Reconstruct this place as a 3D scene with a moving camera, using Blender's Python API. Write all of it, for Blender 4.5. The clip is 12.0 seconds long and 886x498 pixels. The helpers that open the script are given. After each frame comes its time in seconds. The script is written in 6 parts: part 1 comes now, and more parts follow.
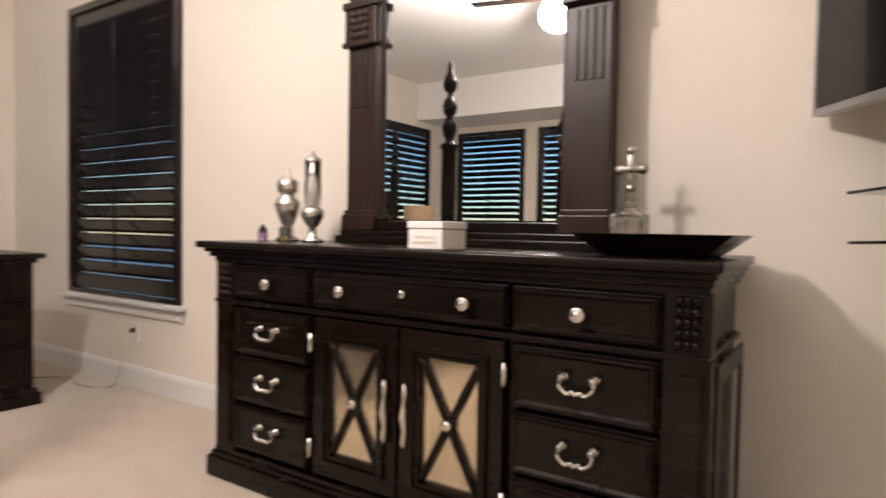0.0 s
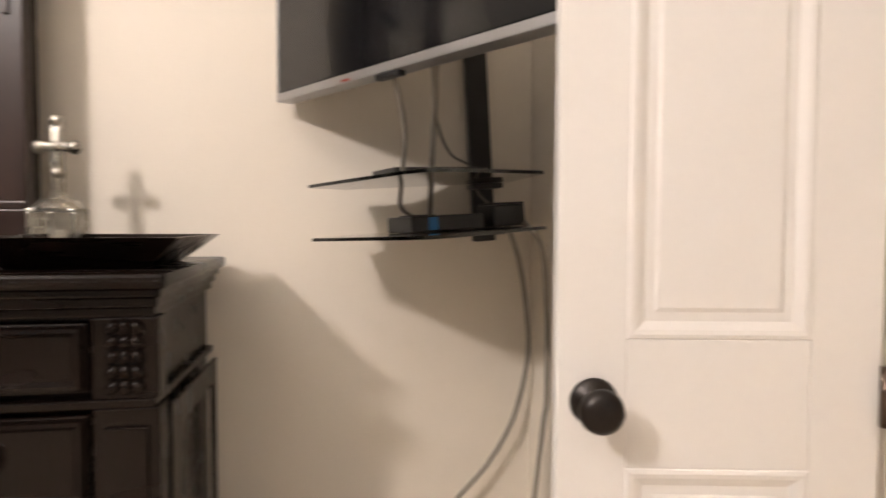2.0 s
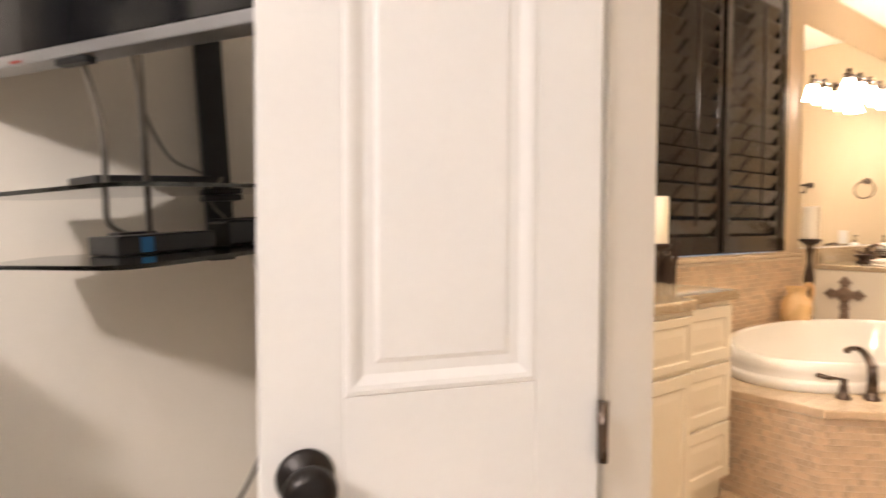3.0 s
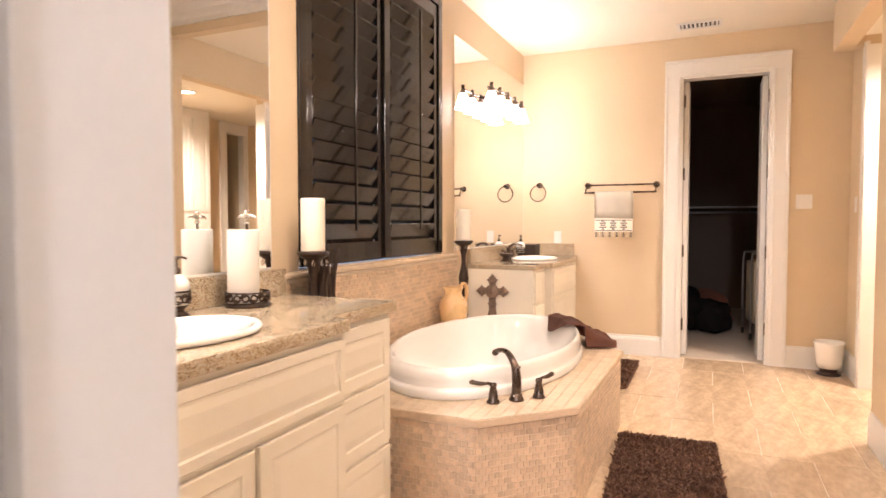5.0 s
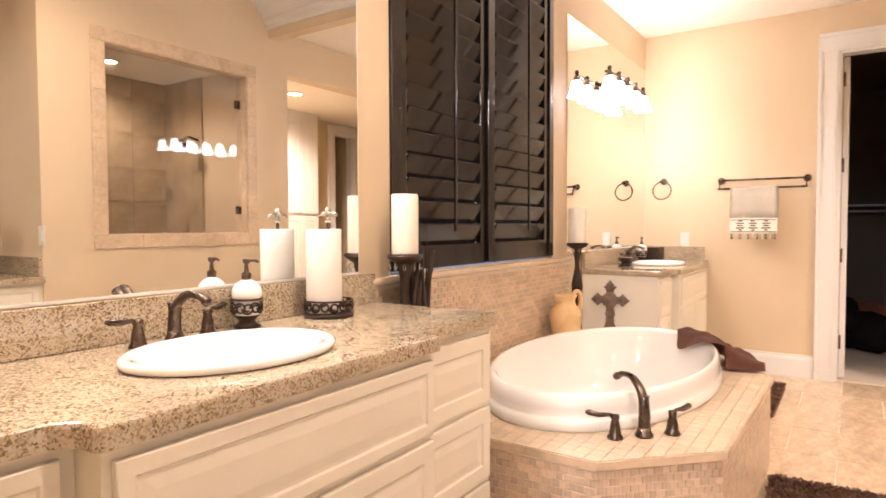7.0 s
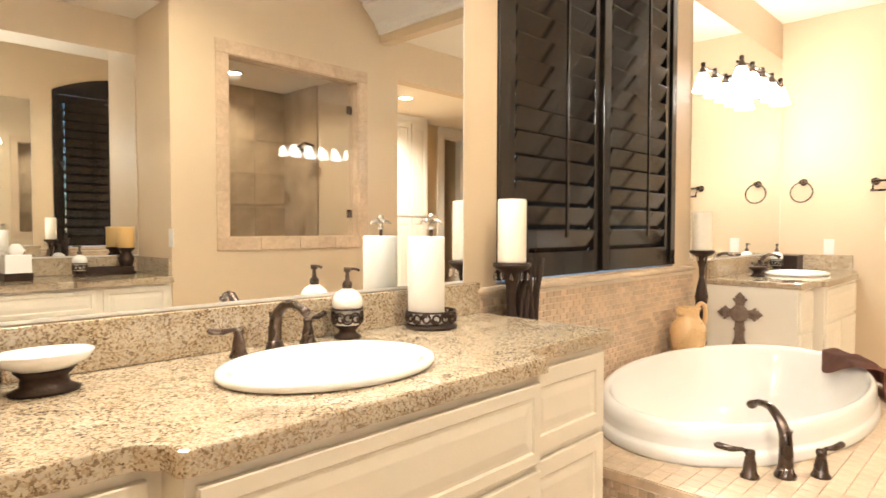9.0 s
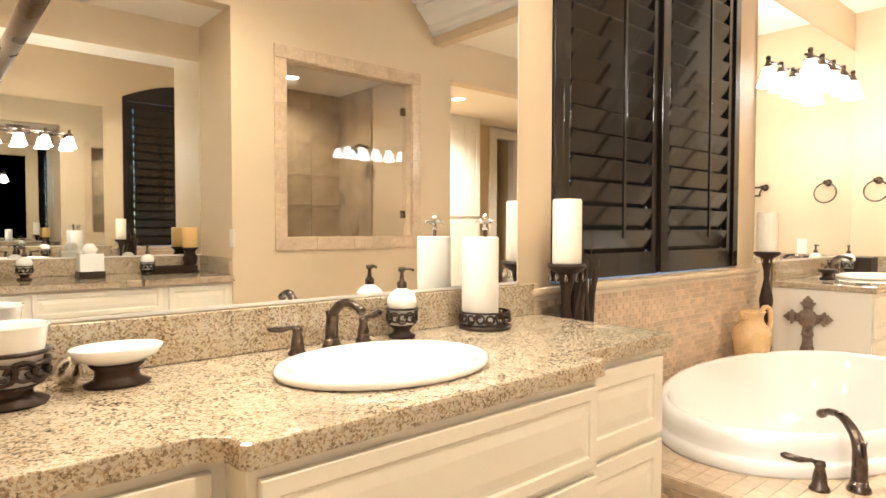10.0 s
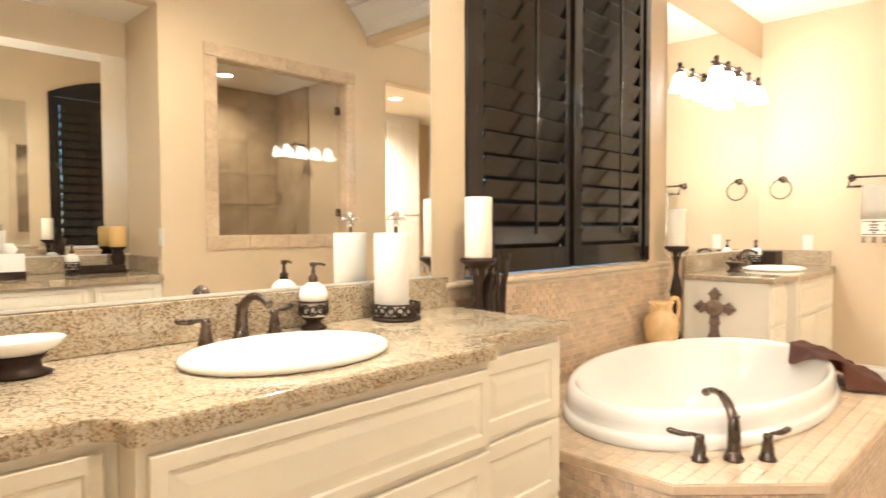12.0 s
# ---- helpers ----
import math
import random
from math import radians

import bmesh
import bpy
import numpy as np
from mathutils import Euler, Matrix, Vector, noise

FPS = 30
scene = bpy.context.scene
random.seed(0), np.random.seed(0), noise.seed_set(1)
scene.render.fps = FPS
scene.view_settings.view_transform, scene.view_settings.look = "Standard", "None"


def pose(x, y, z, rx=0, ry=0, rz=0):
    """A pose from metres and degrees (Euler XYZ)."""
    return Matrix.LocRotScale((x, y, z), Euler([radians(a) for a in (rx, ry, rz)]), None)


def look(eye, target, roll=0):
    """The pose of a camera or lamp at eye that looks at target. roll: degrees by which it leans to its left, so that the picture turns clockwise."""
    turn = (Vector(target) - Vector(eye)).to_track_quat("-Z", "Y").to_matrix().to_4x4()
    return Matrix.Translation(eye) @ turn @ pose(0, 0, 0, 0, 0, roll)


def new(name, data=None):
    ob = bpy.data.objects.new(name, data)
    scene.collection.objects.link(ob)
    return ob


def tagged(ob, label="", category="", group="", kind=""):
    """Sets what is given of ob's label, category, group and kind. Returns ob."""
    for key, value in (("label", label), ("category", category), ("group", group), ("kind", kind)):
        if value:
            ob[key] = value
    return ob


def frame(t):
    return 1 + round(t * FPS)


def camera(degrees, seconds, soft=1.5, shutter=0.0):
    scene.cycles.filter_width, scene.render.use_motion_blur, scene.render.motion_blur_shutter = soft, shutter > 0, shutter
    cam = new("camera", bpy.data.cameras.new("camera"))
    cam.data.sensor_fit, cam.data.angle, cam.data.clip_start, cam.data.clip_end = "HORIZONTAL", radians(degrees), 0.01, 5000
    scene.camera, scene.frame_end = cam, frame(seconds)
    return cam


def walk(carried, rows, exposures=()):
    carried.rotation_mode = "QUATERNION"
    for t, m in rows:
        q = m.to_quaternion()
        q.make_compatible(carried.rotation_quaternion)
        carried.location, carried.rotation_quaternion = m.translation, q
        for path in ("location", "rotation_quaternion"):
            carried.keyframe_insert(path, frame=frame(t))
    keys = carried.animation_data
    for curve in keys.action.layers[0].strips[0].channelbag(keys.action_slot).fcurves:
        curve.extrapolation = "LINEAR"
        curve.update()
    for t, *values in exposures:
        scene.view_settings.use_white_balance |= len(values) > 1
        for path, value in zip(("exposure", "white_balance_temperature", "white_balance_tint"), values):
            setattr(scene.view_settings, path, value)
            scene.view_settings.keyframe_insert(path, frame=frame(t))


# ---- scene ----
cam = camera(72.0, 12.0, 1.5, 0.5)
PATH = [
    (0, (0.769, 1.346, 1.094), (-0.103, 3.145, 1.026), 1.0),
    (0.6, (0.82, 1.493, 1.109), (0.318, 3.427, 1.036), 0.9),
    (1.2, (0.858, 1.633, 1.111), (0.783, 3.63, 1.045), 0.6),
    (1.6, (0.863, 1.697, 1.119), (1.13, 3.678, 1.043), 0.3),
    (2, (0.896, 1.743, 1.117), (1.487, 3.652, 1.033), 0.2),
    (2.3, (0.951, 1.782, 1.115), (1.733, 3.621, 1.043), 0.2),
    (2.8, (1.013, 1.821, 1.146), (2.108, 3.494, 1.07), 0.1),
    (3.3, (1.089, 1.849, 1.171), (2.48, 3.284, 1.088), 0.3),
    (3.5, (1.131, 1.87, 1.173), (2.621, 3.203, 1.089), 0.3),
    (5.5, (1.597, 2.006, 1.192), (3.444, 2.768, 1.109), -0.1),
    (6, (1.677, 2.034, 1.183), (3.465, 2.928, 1.101), -0.1),
    (6.5, (1.74, 2.08, 1.172), (3.46, 3.099, 1.095), -0.1),
    (7, (1.82, 2.128, 1.176), (3.479, 3.243, 1.102), -0.2),
    (9, (1.92, 2.195, 1.194), (3.355, 3.587, 1.126), 0.1),
    (9.5, (1.919, 2.202, 1.193), (3.282, 3.664, 1.127), 0.0),
    (10, (1.916, 2.2, 1.193), (3.227, 3.708, 1.127), 0.1),
    (10.5, (1.916, 2.191, 1.193), (3.219, 3.708, 1.126), 0.0),
    (11, (1.926, 2.17, 1.18), (3.229, 3.686, 1.115), -0.0),
    (11.5, (1.937, 2.109, 1.185), (3.259, 3.609, 1.118), -0.0),
    (12, (1.936, 2.043, 1.186), (3.367, 3.439, 1.115), -0.2),
]
walk(cam, [(t, look(eye, target, roll)) for t, eye, target, roll in PATH],
     exposures=[(0.0, 0.64, 6750, 20), (1.5, 0.84, 6850, 19), (2.5, 1.00, 6650, 17), (3.5, 1.08, 6400, 18), (5.5, 1.28, 5900, 23), (7.0, 1.24, 5900, 23), (9.0, 1.37, 5700, 8), (12.0, 1.38, 5650, 7)])

# ---- plan, in metres ----
WB, WA = 1.72, 1.83          # bedroom and bathroom faces of the wall with the double doors
EAST, NORTH = 7.216, 3.643    # bathroom walls
SHOWER, ALCOVE = 1.17, 0.60   # shower wall face, back of the south vanity's alcove
SOUTH = 0.97                  # short wall by the hall
RET = 3.49                    # side wall of the alcove
LOW, HIGH, SOFFIT = 2.79, 3.07, 2.63
STEP = 5.2                    # where the raised ceiling ends
TOP = 0.89                    # counter height
DECK = 0.445                  # tub deck height
JAMB = 2.367
BED = pose(0.375, 3.052, 0, 0, 0, -7.7) @ Matrix.Scale(1.033, 4)   # bedroom frame: x along the dresser wall
BW = 0.58                     # dresser wall, in the bedroom frame

# ---- world and lights ----
world = bpy.data.worlds.new("dusk")
scene.world = world
world.use_nodes = True
wn = world.node_tree.nodes
sky = wn.new("ShaderNodeTexSky")
sky.sky_type, sky.sun_disc = "NISHITA", False
sky.sun_elevation, sky.sun_rotation = radians(9), radians(20)
sky.dust_density, sky.ozone_density = 0.0, 4.5
world.node_tree.links.new(sky.outputs[0], wn["Background"].inputs[0])
wn["Background"].inputs[1].default_value = 0.15


def lamp(name, place, watts, colour, radius=0.05):
    data = bpy.data.lights.new(name, "POINT")
    data.energy, data.color, data.shadow_soft_size = watts, colour, radius
    ob = new(name, data)
    ob.location = place
    return ob


WARM = (1.0, 0.87, 0.70)
FAN = BED @ Vector((-1.30, -1.90, 2.70))
lamp("fan_bulb", FAN, 122, (1.0, 0.96, 0.90), 0.14)
# upward spot added at the fan to brighten the ceiling and soften shadows
bowl = bpy.data.lights.new("fan_bowl_lamp", "SPOT")
bowl.energy, bowl.color, bowl.spot_size, bowl.spot_blend, bowl.shadow_soft_size = 270, (1.0, 0.96, 0.90), radians(170), 0.3, 0.06
uplight_fill = new("fan_bowl_lamp", bowl)
uplight_fill.matrix_basis = Matrix.Translation(BED @ Vector((-1.30, -1.90, 2.69))) @ pose(0, 0, 0, 180)


# ---- materials ----
def material(name, colour, rough=0.5, metal=0.0, vary=0.08, scale=6.0, grain=60.0, bump=0.05, stretch=(1, 1, 1), coat=0.0, sheen=0.0, island=0.0, spec=0.5):
    """A painted, wooden, stone or metal surface with broad variation, fine grain and relief."""
    m = bpy.data.materials.new(name)
    m.use_nodes = True
    n, link = m.node_tree.nodes, m.node_tree.links.new
    b = n["Principled BSDF"]
    b.inputs["Roughness"].default_value, b.inputs["Metallic"].default_value = rough, metal
    b.inputs["Coat Weight"].default_value = coat
    b.inputs["Specular IOR Level"].default_value = spec
    b.inputs["Sheen Weight"].default_value = sheen
    tc = n.new("ShaderNodeTexCoord")
    mp = n.new("ShaderNodeMapping")
    mp.inputs["Scale"].default_value = stretch
    link(tc.outputs["Object"], mp.inputs[0])
    broad, fine = n.new("ShaderNodeTexNoise"), n.new("ShaderNodeTexNoise")
    broad.inputs["Scale"].default_value, fine.inputs["Scale"].default_value = scale, grain
    broad.inputs["Detail"].default_value, fine.inputs["Detail"].default_value = 4, 3
    for t in (broad, fine):
        link(mp.outputs[0], t.inputs["Vector"])
    mix = n.new("ShaderNodeMix")
    mix.data_type = "RGBA"
    mix.inputs["A"].default_value = [c * (1 - vary) for c in colour] + [1]
    mix.inputs["B"].default_value = [min(1, c * (1 + vary)) for c in colour] + [1]
    add = n.new("ShaderNodeMath")
    add.operation = "MULTIPLY_ADD"
    add.inputs[1].default_value = 0.4
    link(fine.outputs["Fac"], add.inputs[0])
    scaled = n.new("ShaderNodeMath")
    scaled.operation = "MULTIPLY"
    scaled.inputs[1].default_value = 0.6
    link(broad.outputs["Fac"], scaled.inputs[0])
    link(scaled.outputs[0], add.inputs[2])
    ramp = n.new("ShaderNodeMapRange")
    ramp.inputs["From Min"].default_value, ramp.inputs["From Max"].default_value = 0.3, 0.7
    link(add.outputs[0], ramp.inputs["Value"])
    link(ramp.outputs[0], mix.inputs["Factor"])
    last = mix.outputs["Result"]
    if island:
        info = n.new("ShaderNodeObjectInfo")
        geo = n.new("ShaderNodeNewGeometry")
        total = n.new("ShaderNodeMath")
        total.operation = "ADD"
        link(info.outputs["Random"], total.inputs[0])
        link(geo.outputs["Random Per Island"], total.inputs[1])
        frac = n.new("ShaderNodeMath")
        frac.operation = "FRACT"
        link(total.outputs[0], frac.inputs[0])
        span = n.new("ShaderNodeMapRange")
        span.inputs["To Min"].default_value, span.inputs["To Max"].default_value = 1 - island, 1 + island
        link(frac.outputs[0], span.inputs["Value"])
        tint = n.new("ShaderNodeVectorMath")
        tint.operation = "SCALE"
        link(last, tint.inputs[0])
        link(span.outputs[0], tint.inputs["Scale"])
        last = tint.outputs[0]
    link(last, b.inputs["Base Color"])
    bn = n.new("ShaderNodeBump")
    bn.inputs["Strength"].default_value, bn.inputs["Distance"].default_value = bump, 0.004
    link(fine.outputs["Fac"], bn.inputs["Height"])
    link(bn.outputs[0], b.inputs["Normal"])
    wear = n.new("ShaderNodeMapRange")
    wear.inputs["To Min"].default_value, wear.inputs["To Max"].default_value = max(0, rough - 0.08), min(1, rough + 0.08)
    link(broad.outputs["Fac"], wear.inputs["Value"])
    link(wear.outputs[0], b.inputs["Roughness"])
    return m


def granite_material(name, tones, scale=150.0, rough=0.08):
    """Polished granite: crystals of several tones, thinned and gathered by a slow cloud."""
    m = bpy.data.materials.new(name)
    m.use_nodes = True
    n, link = m.node_tree.nodes, m.node_tree.links.new
    b = n["Principled BSDF"]
    b.inputs["Roughness"].default_value = rough
    b.inputs["Specular IOR Level"].default_value = 0.9
    tc = n.new("ShaderNodeTexCoord")
    warp = n.new("ShaderNodeTexNoise")
    warp.inputs["Scale"].default_value, warp.inputs["Detail"].default_value = scale * 0.6, 3
    link(tc.outputs["Object"], warp.inputs["Vector"])
    bend = n.new("ShaderNodeVectorMath")
    bend.operation = "MULTIPLY_ADD"
    bend.inputs[1].default_value = (0.010, 0.010, 0.010)
    link(warp.outputs["Color"], bend.inputs[0])
    link(tc.outputs["Object"], bend.inputs[2])
    v = n.new("ShaderNodeTexVoronoi")
    v.inputs["Scale"].default_value = scale
    link(bend.outputs[0], v.inputs["Vector"])
    sep = n.new("ShaderNodeSeparateColor")
    link(v.outputs["Color"], sep.inputs[0])
    cloud = n.new("ShaderNodeTexNoise")
    cloud.inputs["Scale"].default_value, cloud.inputs["Detail"].default_value = 22, 4
    link(tc.outputs["Object"], cloud.inputs["Vector"])
    shift = n.new("ShaderNodeMath")
    shift.operation = "MULTIPLY_ADD"
    shift.inputs[1].default_value = 0.6
    link(cloud.outputs["Fac"], shift.inputs[0])
    link(sep.outputs[0], shift.inputs[2])
    span = n.new("ShaderNodeMapRange")
    span.inputs["From Min"].default_value, span.inputs["From Max"].default_value = 0.09, 1.17
    link(shift.outputs[0], span.inputs["Value"])
    r = n.new("ShaderNodeValToRGB")
    e = r.color_ramp.elements
    e[0].position, e[0].color = 0.0, (*tones[0], 1)
    e[1].position, e[1].color = 1.0, (*tones[-1], 1)
    for k, t in enumerate(tones[1:-1]):
        e.new((k + 1) / (len(tones) - 1)).color = (*t, 1)
    link(span.outputs[0], r.inputs[0])
    link(r.outputs[0], b.inputs["Base Color"])
    return m


def glow_material(name, colour, strength):
    m = bpy.data.materials.new(name)
    m.use_nodes = True
    b = m.node_tree.nodes["Principled BSDF"]
    b.inputs["Base Color"].default_value = (0.9, 0.88, 0.84, 1)
    b.inputs["Emission Color"].default_value = (*colour, 1)
    b.inputs["Emission Strength"].default_value = strength
    return m


def clear_material(name, tint=(1, 1, 1)):
    m = bpy.data.materials.new(name)
    m.use_nodes = True
    b = m.node_tree.nodes["Principled BSDF"]
    b.inputs["Base Color"].default_value = (*tint, 1)
    b.inputs["Transmission Weight"].default_value = 1
    b.inputs["Roughness"].default_value = 0.01
    b.inputs["IOR"].default_value = 1.45
    return m


TAN = material("tan_wall_paint", (0.62, 0.495, 0.335), 0.55, vary=0.03, scale=1.5, grain=220, bump=0.12)
# closet surfaces: the unlit closet's shade is put into this dark colour
CLOSET_SHADE = material("closet_shade_tone", (0.16, 0.11, 0.075), 0.6, vary=0.05, scale=1.5, grain=220, bump=0.12)
CREAM = material("cream_wall_paint", (0.75, 0.69, 0.60), 0.6, vary=0.03, scale=1.2, grain=220, bump=0.12)
BEDCEIL = material("white_ceiling_paint", (0.87, 0.86, 0.84), 0.7, vary=0.02, scale=1.5, grain=160, bump=0.2)
CEIL = material("ceiling_paint", (0.80, 0.75, 0.66), 0.7, vary=0.02, scale=1.5, grain=160, bump=0.2)
WHITE = material("white_trim_paint", (0.72, 0.705, 0.68), 0.38, vary=0.02, scale=3, grain=120, bump=0.03)
CABINET = material("cream_cabinet_paint", (0.78, 0.72, 0.60), 0.38, vary=0.03, scale=3, grain=150, bump=0.03)
CARPET = material("beige_carpet", (0.52, 0.44, 0.35), 0.95, vary=0.12, scale=5, grain=420, bump=0.8, sheen=0.3)
ESPRESSO = material("espresso_wood", (0.0070, 0.0040, 0.0029), 0.26, vary=0.3, scale=3, grain=40, bump=0.015, stretch=(1, 6, 6), spec=0.20)
MAHOGANY = material("dark_mahogany", (0.023, 0.0102, 0.0066), 0.36, vary=0.45, scale=3, grain=40, bump=0.08, stretch=(8, 8, 1), spec=0.35)
SHUTTER = material("dark_shutter_paint", (0.011, 0.0078, 0.006), 0.24, vary=0.25, scale=4, grain=60, bump=0.02, coat=0.3)
PEWTER = material("dull_pewter", (0.36, 0.34, 0.30), 0.28, 1.0, vary=0.35, scale=30, grain=160, bump=0.2)
SILVER = material("worn_silver", (0.66, 0.63, 0.58), 0.24, 1.0, vary=0.25, scale=25, grain=160, bump=0.15)
BRONZE = material("oil_rubbed_bronze", (0.125, 0.092, 0.072), 0.28, 0.9, vary=0.3, scale=20, grain=120, bump=0.05)
KNOBMETAL = material("dark_bronze_knob", (0.020, 0.016, 0.014), 0.34, 0.6, vary=0.3, scale=20, grain=120, bump=0.05)
IRON = material("scrolled_iron", (0.045, 0.028, 0.020), 0.45, 0.6, vary=0.35, scale=30, grain=140, bump=0.2)
BLACK = material("black_plastic", (0.012, 0.012, 0.013), 0.35, vary=0.2, scale=8, grain=120, bump=0.03)
SCREEN = material("tv_screen", (0.008, 0.008, 0.009), 0.08, vary=0.1, scale=3, grain=50, bump=0.0)
ALUMINIUM = material("grey_aluminium", (0.42, 0.42, 0.43), 0.35, 0.8, vary=0.06, scale=8, grain=200, bump=0.02)
PORCELAIN = material("white_porcelain", (0.86, 0.84, 0.80), 0.07, vary=0.01, scale=2, grain=40, bump=0.0, coat=0.5)
ACRYLIC = material("white_tub_acrylic", (0.80, 0.775, 0.73), 0.09, vary=0.01, scale=2, grain=30, bump=0.0, coat=0.4)
WAX = material("ivory_wax", (0.86, 0.81, 0.70), 0.45, vary=0.05, scale=8, grain=60, bump=0.05)
YELLOW_WAX = material("yellow_wax", (0.72, 0.48, 0.18), 0.45, vary=0.06, scale=8, grain=60, bump=0.05)
PAPER = material("white_paper", (0.82, 0.80, 0.76), 0.9, vary=0.03, scale=10, grain=300, bump=0.25)
CLAY = material("ochre_glazed_clay", (0.66, 0.43, 0.20), 0.28, vary=0.12, scale=7, grain=60, bump=0.06)
DRIFT = material("dark_driftwood", (0.045, 0.027, 0.018), 0.8, vary=0.5, scale=8, grain=45, bump=0.9, stretch=(6, 6, 1))
TERRY = material("chocolate_towel", (0.19, 0.078, 0.050), 0.85, vary=0.3, scale=9, grain=350, bump=0.7, spec=0.2, sheen=0.08)
SHAG = material("brown_shag", (0.15, 0.083, 0.054), 0.95, vary=0.4, scale=14, grain=260, bump=0.5, spec=0.05)
LINEN = material("ivory_linen", (0.87, 0.82, 0.72), 0.9, vary=0.05, scale=10, grain=420, bump=0.15)
PATTERN = material("patterned_band", (0.22, 0.20, 0.18), 0.9, vary=0.9, scale=38, grain=120, bump=0.3)
DECKTILE = material("polished_deck_tile", (0.62, 0.49, 0.35), 0.20, vary=0.14, scale=14, grain=70, bump=0.06, island=0.05)
MOSAIC = material("tumbled_mosaic", (0.60, 0.45, 0.31), 0.38, vary=0.12, scale=14, grain=90, bump=0.12, island=0.15)
STONE = material("travertine_tile", (0.54, 0.41, 0.28), 0.24, vary=0.30, scale=5, grain=18, bump=0.05, stretch=(1, 2.8, 1), island=0.09)
TRAVERTINE = material("travertine_slab", (0.60, 0.46, 0.32), 0.22, vary=0.20, scale=6, grain=40, bump=0.05, island=0.06)
SHOWERTILE = material("brown_shower_tile", (0.40, 0.30, 0.19), 0.30, vary=0.3, scale=5, grain=40, bump=0.05, island=0.08)
GROUT = material("sand_grout", (0.76, 0.66, 0.53), 0.9, vary=0.08, scale=20, grain=200, bump=0.3)
BEDDING = material("pale_blue_bedding", (0.50, 0.52, 0.55), 0.9, vary=0.08, scale=4, grain=200, bump=0.3)
SHADE = material("tan_lamp_shade", (0.50, 0.33, 0.20), 0.85, vary=0.05, scale=6, grain=240, bump=0.2)
CABLE = material("grey_cable", (0.26, 0.235, 0.20), 0.5, vary=0.1, scale=10, grain=90, bump=0.02)
TAPE = material("blue_label", (0.03, 0.25, 0.62), 0.4, vary=0.05, scale=10, grain=90, bump=0.0)
DARKCLOTH = material("dark_cloth", (0.016, 0.014, 0.014), 0.95, vary=0.4, scale=8, grain=90, bump=0.4, spec=0.1)
RED = material("dull_red_cloth", (0.30, 0.05, 0.03), 0.8, vary=0.2, scale=10, grain=120, bump=0.2)
CANVAS = material("cream_canvas", (0.66, 0.58, 0.46), 0.9, vary=0.06, scale=6, grain=260, bump=0.4)
ANTIQUE = material("antique_mirror_glass", (0.62, 0.52, 0.38), 0.14, 0.85, vary=0.22, scale=12, grain=60, bump=0.02)
MIRROR = bpy.data.materials.new("silvered_mirror")
MIRROR.use_nodes = True
_b = MIRROR.node_tree.nodes["Principled BSDF"]
_b.inputs["Base Color"].default_value = (0.90, 0.91, 0.90, 1)
_b.inputs["Metallic"].default_value, _b.inputs["Roughness"].default_value = 1, 0.006
GRANITE = granite_material("tan_speckled_granite", [(0.03, 0.023, 0.017), (0.13, 0.088, 0.048), (0.29, 0.205, 0.118), (0.44, 0.345, 0.225), (0.57, 0.47, 0.33), (0.50, 0.44, 0.345)], 270.0, 0.07)
GLASS = clear_material("clear_glass")
SMOKED = clear_material("smoked_shelf_glass", (0.10, 0.11, 0.11))
BULB = glow_material("lit_frosted_glass", WARM, 26)
CAN = glow_material("lit_can_lens", (1.0, 0.78, 0.5), 18)
FANGLASS = glow_material("lit_fan_globe", (1.0, 0.96, 0.90), 12)


# ---- mesh helpers ----
def box(bm, x0, y0, z0, x1, y1, z1, bevel=0.0, m=None):
    made = bmesh.ops.create_cube(bm, size=1)["verts"]
    for v in made:
        v.co = Vector((x0 + (v.co.x + 0.5) * (x1 - x0), y0 + (v.co.y + 0.5) * (y1 - y0), z0 + (v.co.z + 0.5) * (z1 - z0)))
    if bevel:
        edges = list({e for v in made for e in v.link_edges})
        res = bmesh.ops.bevel(bm, geom=edges, offset=bevel, segments=2, affect="EDGES", profile=0.6)
        made = list({v for f in res["faces"] for v in f.verts} | {v for v in made if v.is_valid})
    if m:
        bmesh.ops.transform(bm, matrix=m, verts=made)
    return bm


def boxes(*rows, bevel=0.0):
    bm = bmesh.new()
    for r in rows:
        box(bm, *r, bevel=bevel)
    return bm


def lathe(profile, seg=28, m=None, sx=1.0, sy=1.0, bm=None):
    """Turned shape from (radius, height) rows."""
    bm = bm or bmesh.new()
    rings = []
    for r, z in profile:
        rings.append([bm.verts.new((sx * r * math.cos(2 * math.pi * i / seg), sy * r * math.sin(2 * math.pi * i / seg), z)) for i in range(seg)] if r > 1e-5 else [bm.verts.new((0, 0, z))])
    for a, b in zip(rings, rings[1:]):
        for i in range(seg):
            j = (i + 1) % seg
            if len(a) == 1 and len(b) == 1:
                continue
            if len(a) == 1:
                bm.faces.new((a[0], b[j], b[i])) if False else bm.faces.new((a[0], b[i], b[j]))
            elif len(b) == 1:
                bm.faces.new((a[i], a[j], b[0]))
            else:
                bm.faces.new((a[i], a[j], b[j], b[i]))
    if m:
        bmesh.ops.transform(bm, matrix=m, verts=[v for r in rings for v in r])
    for f in bm.faces:
        f.smooth = True
    return bm


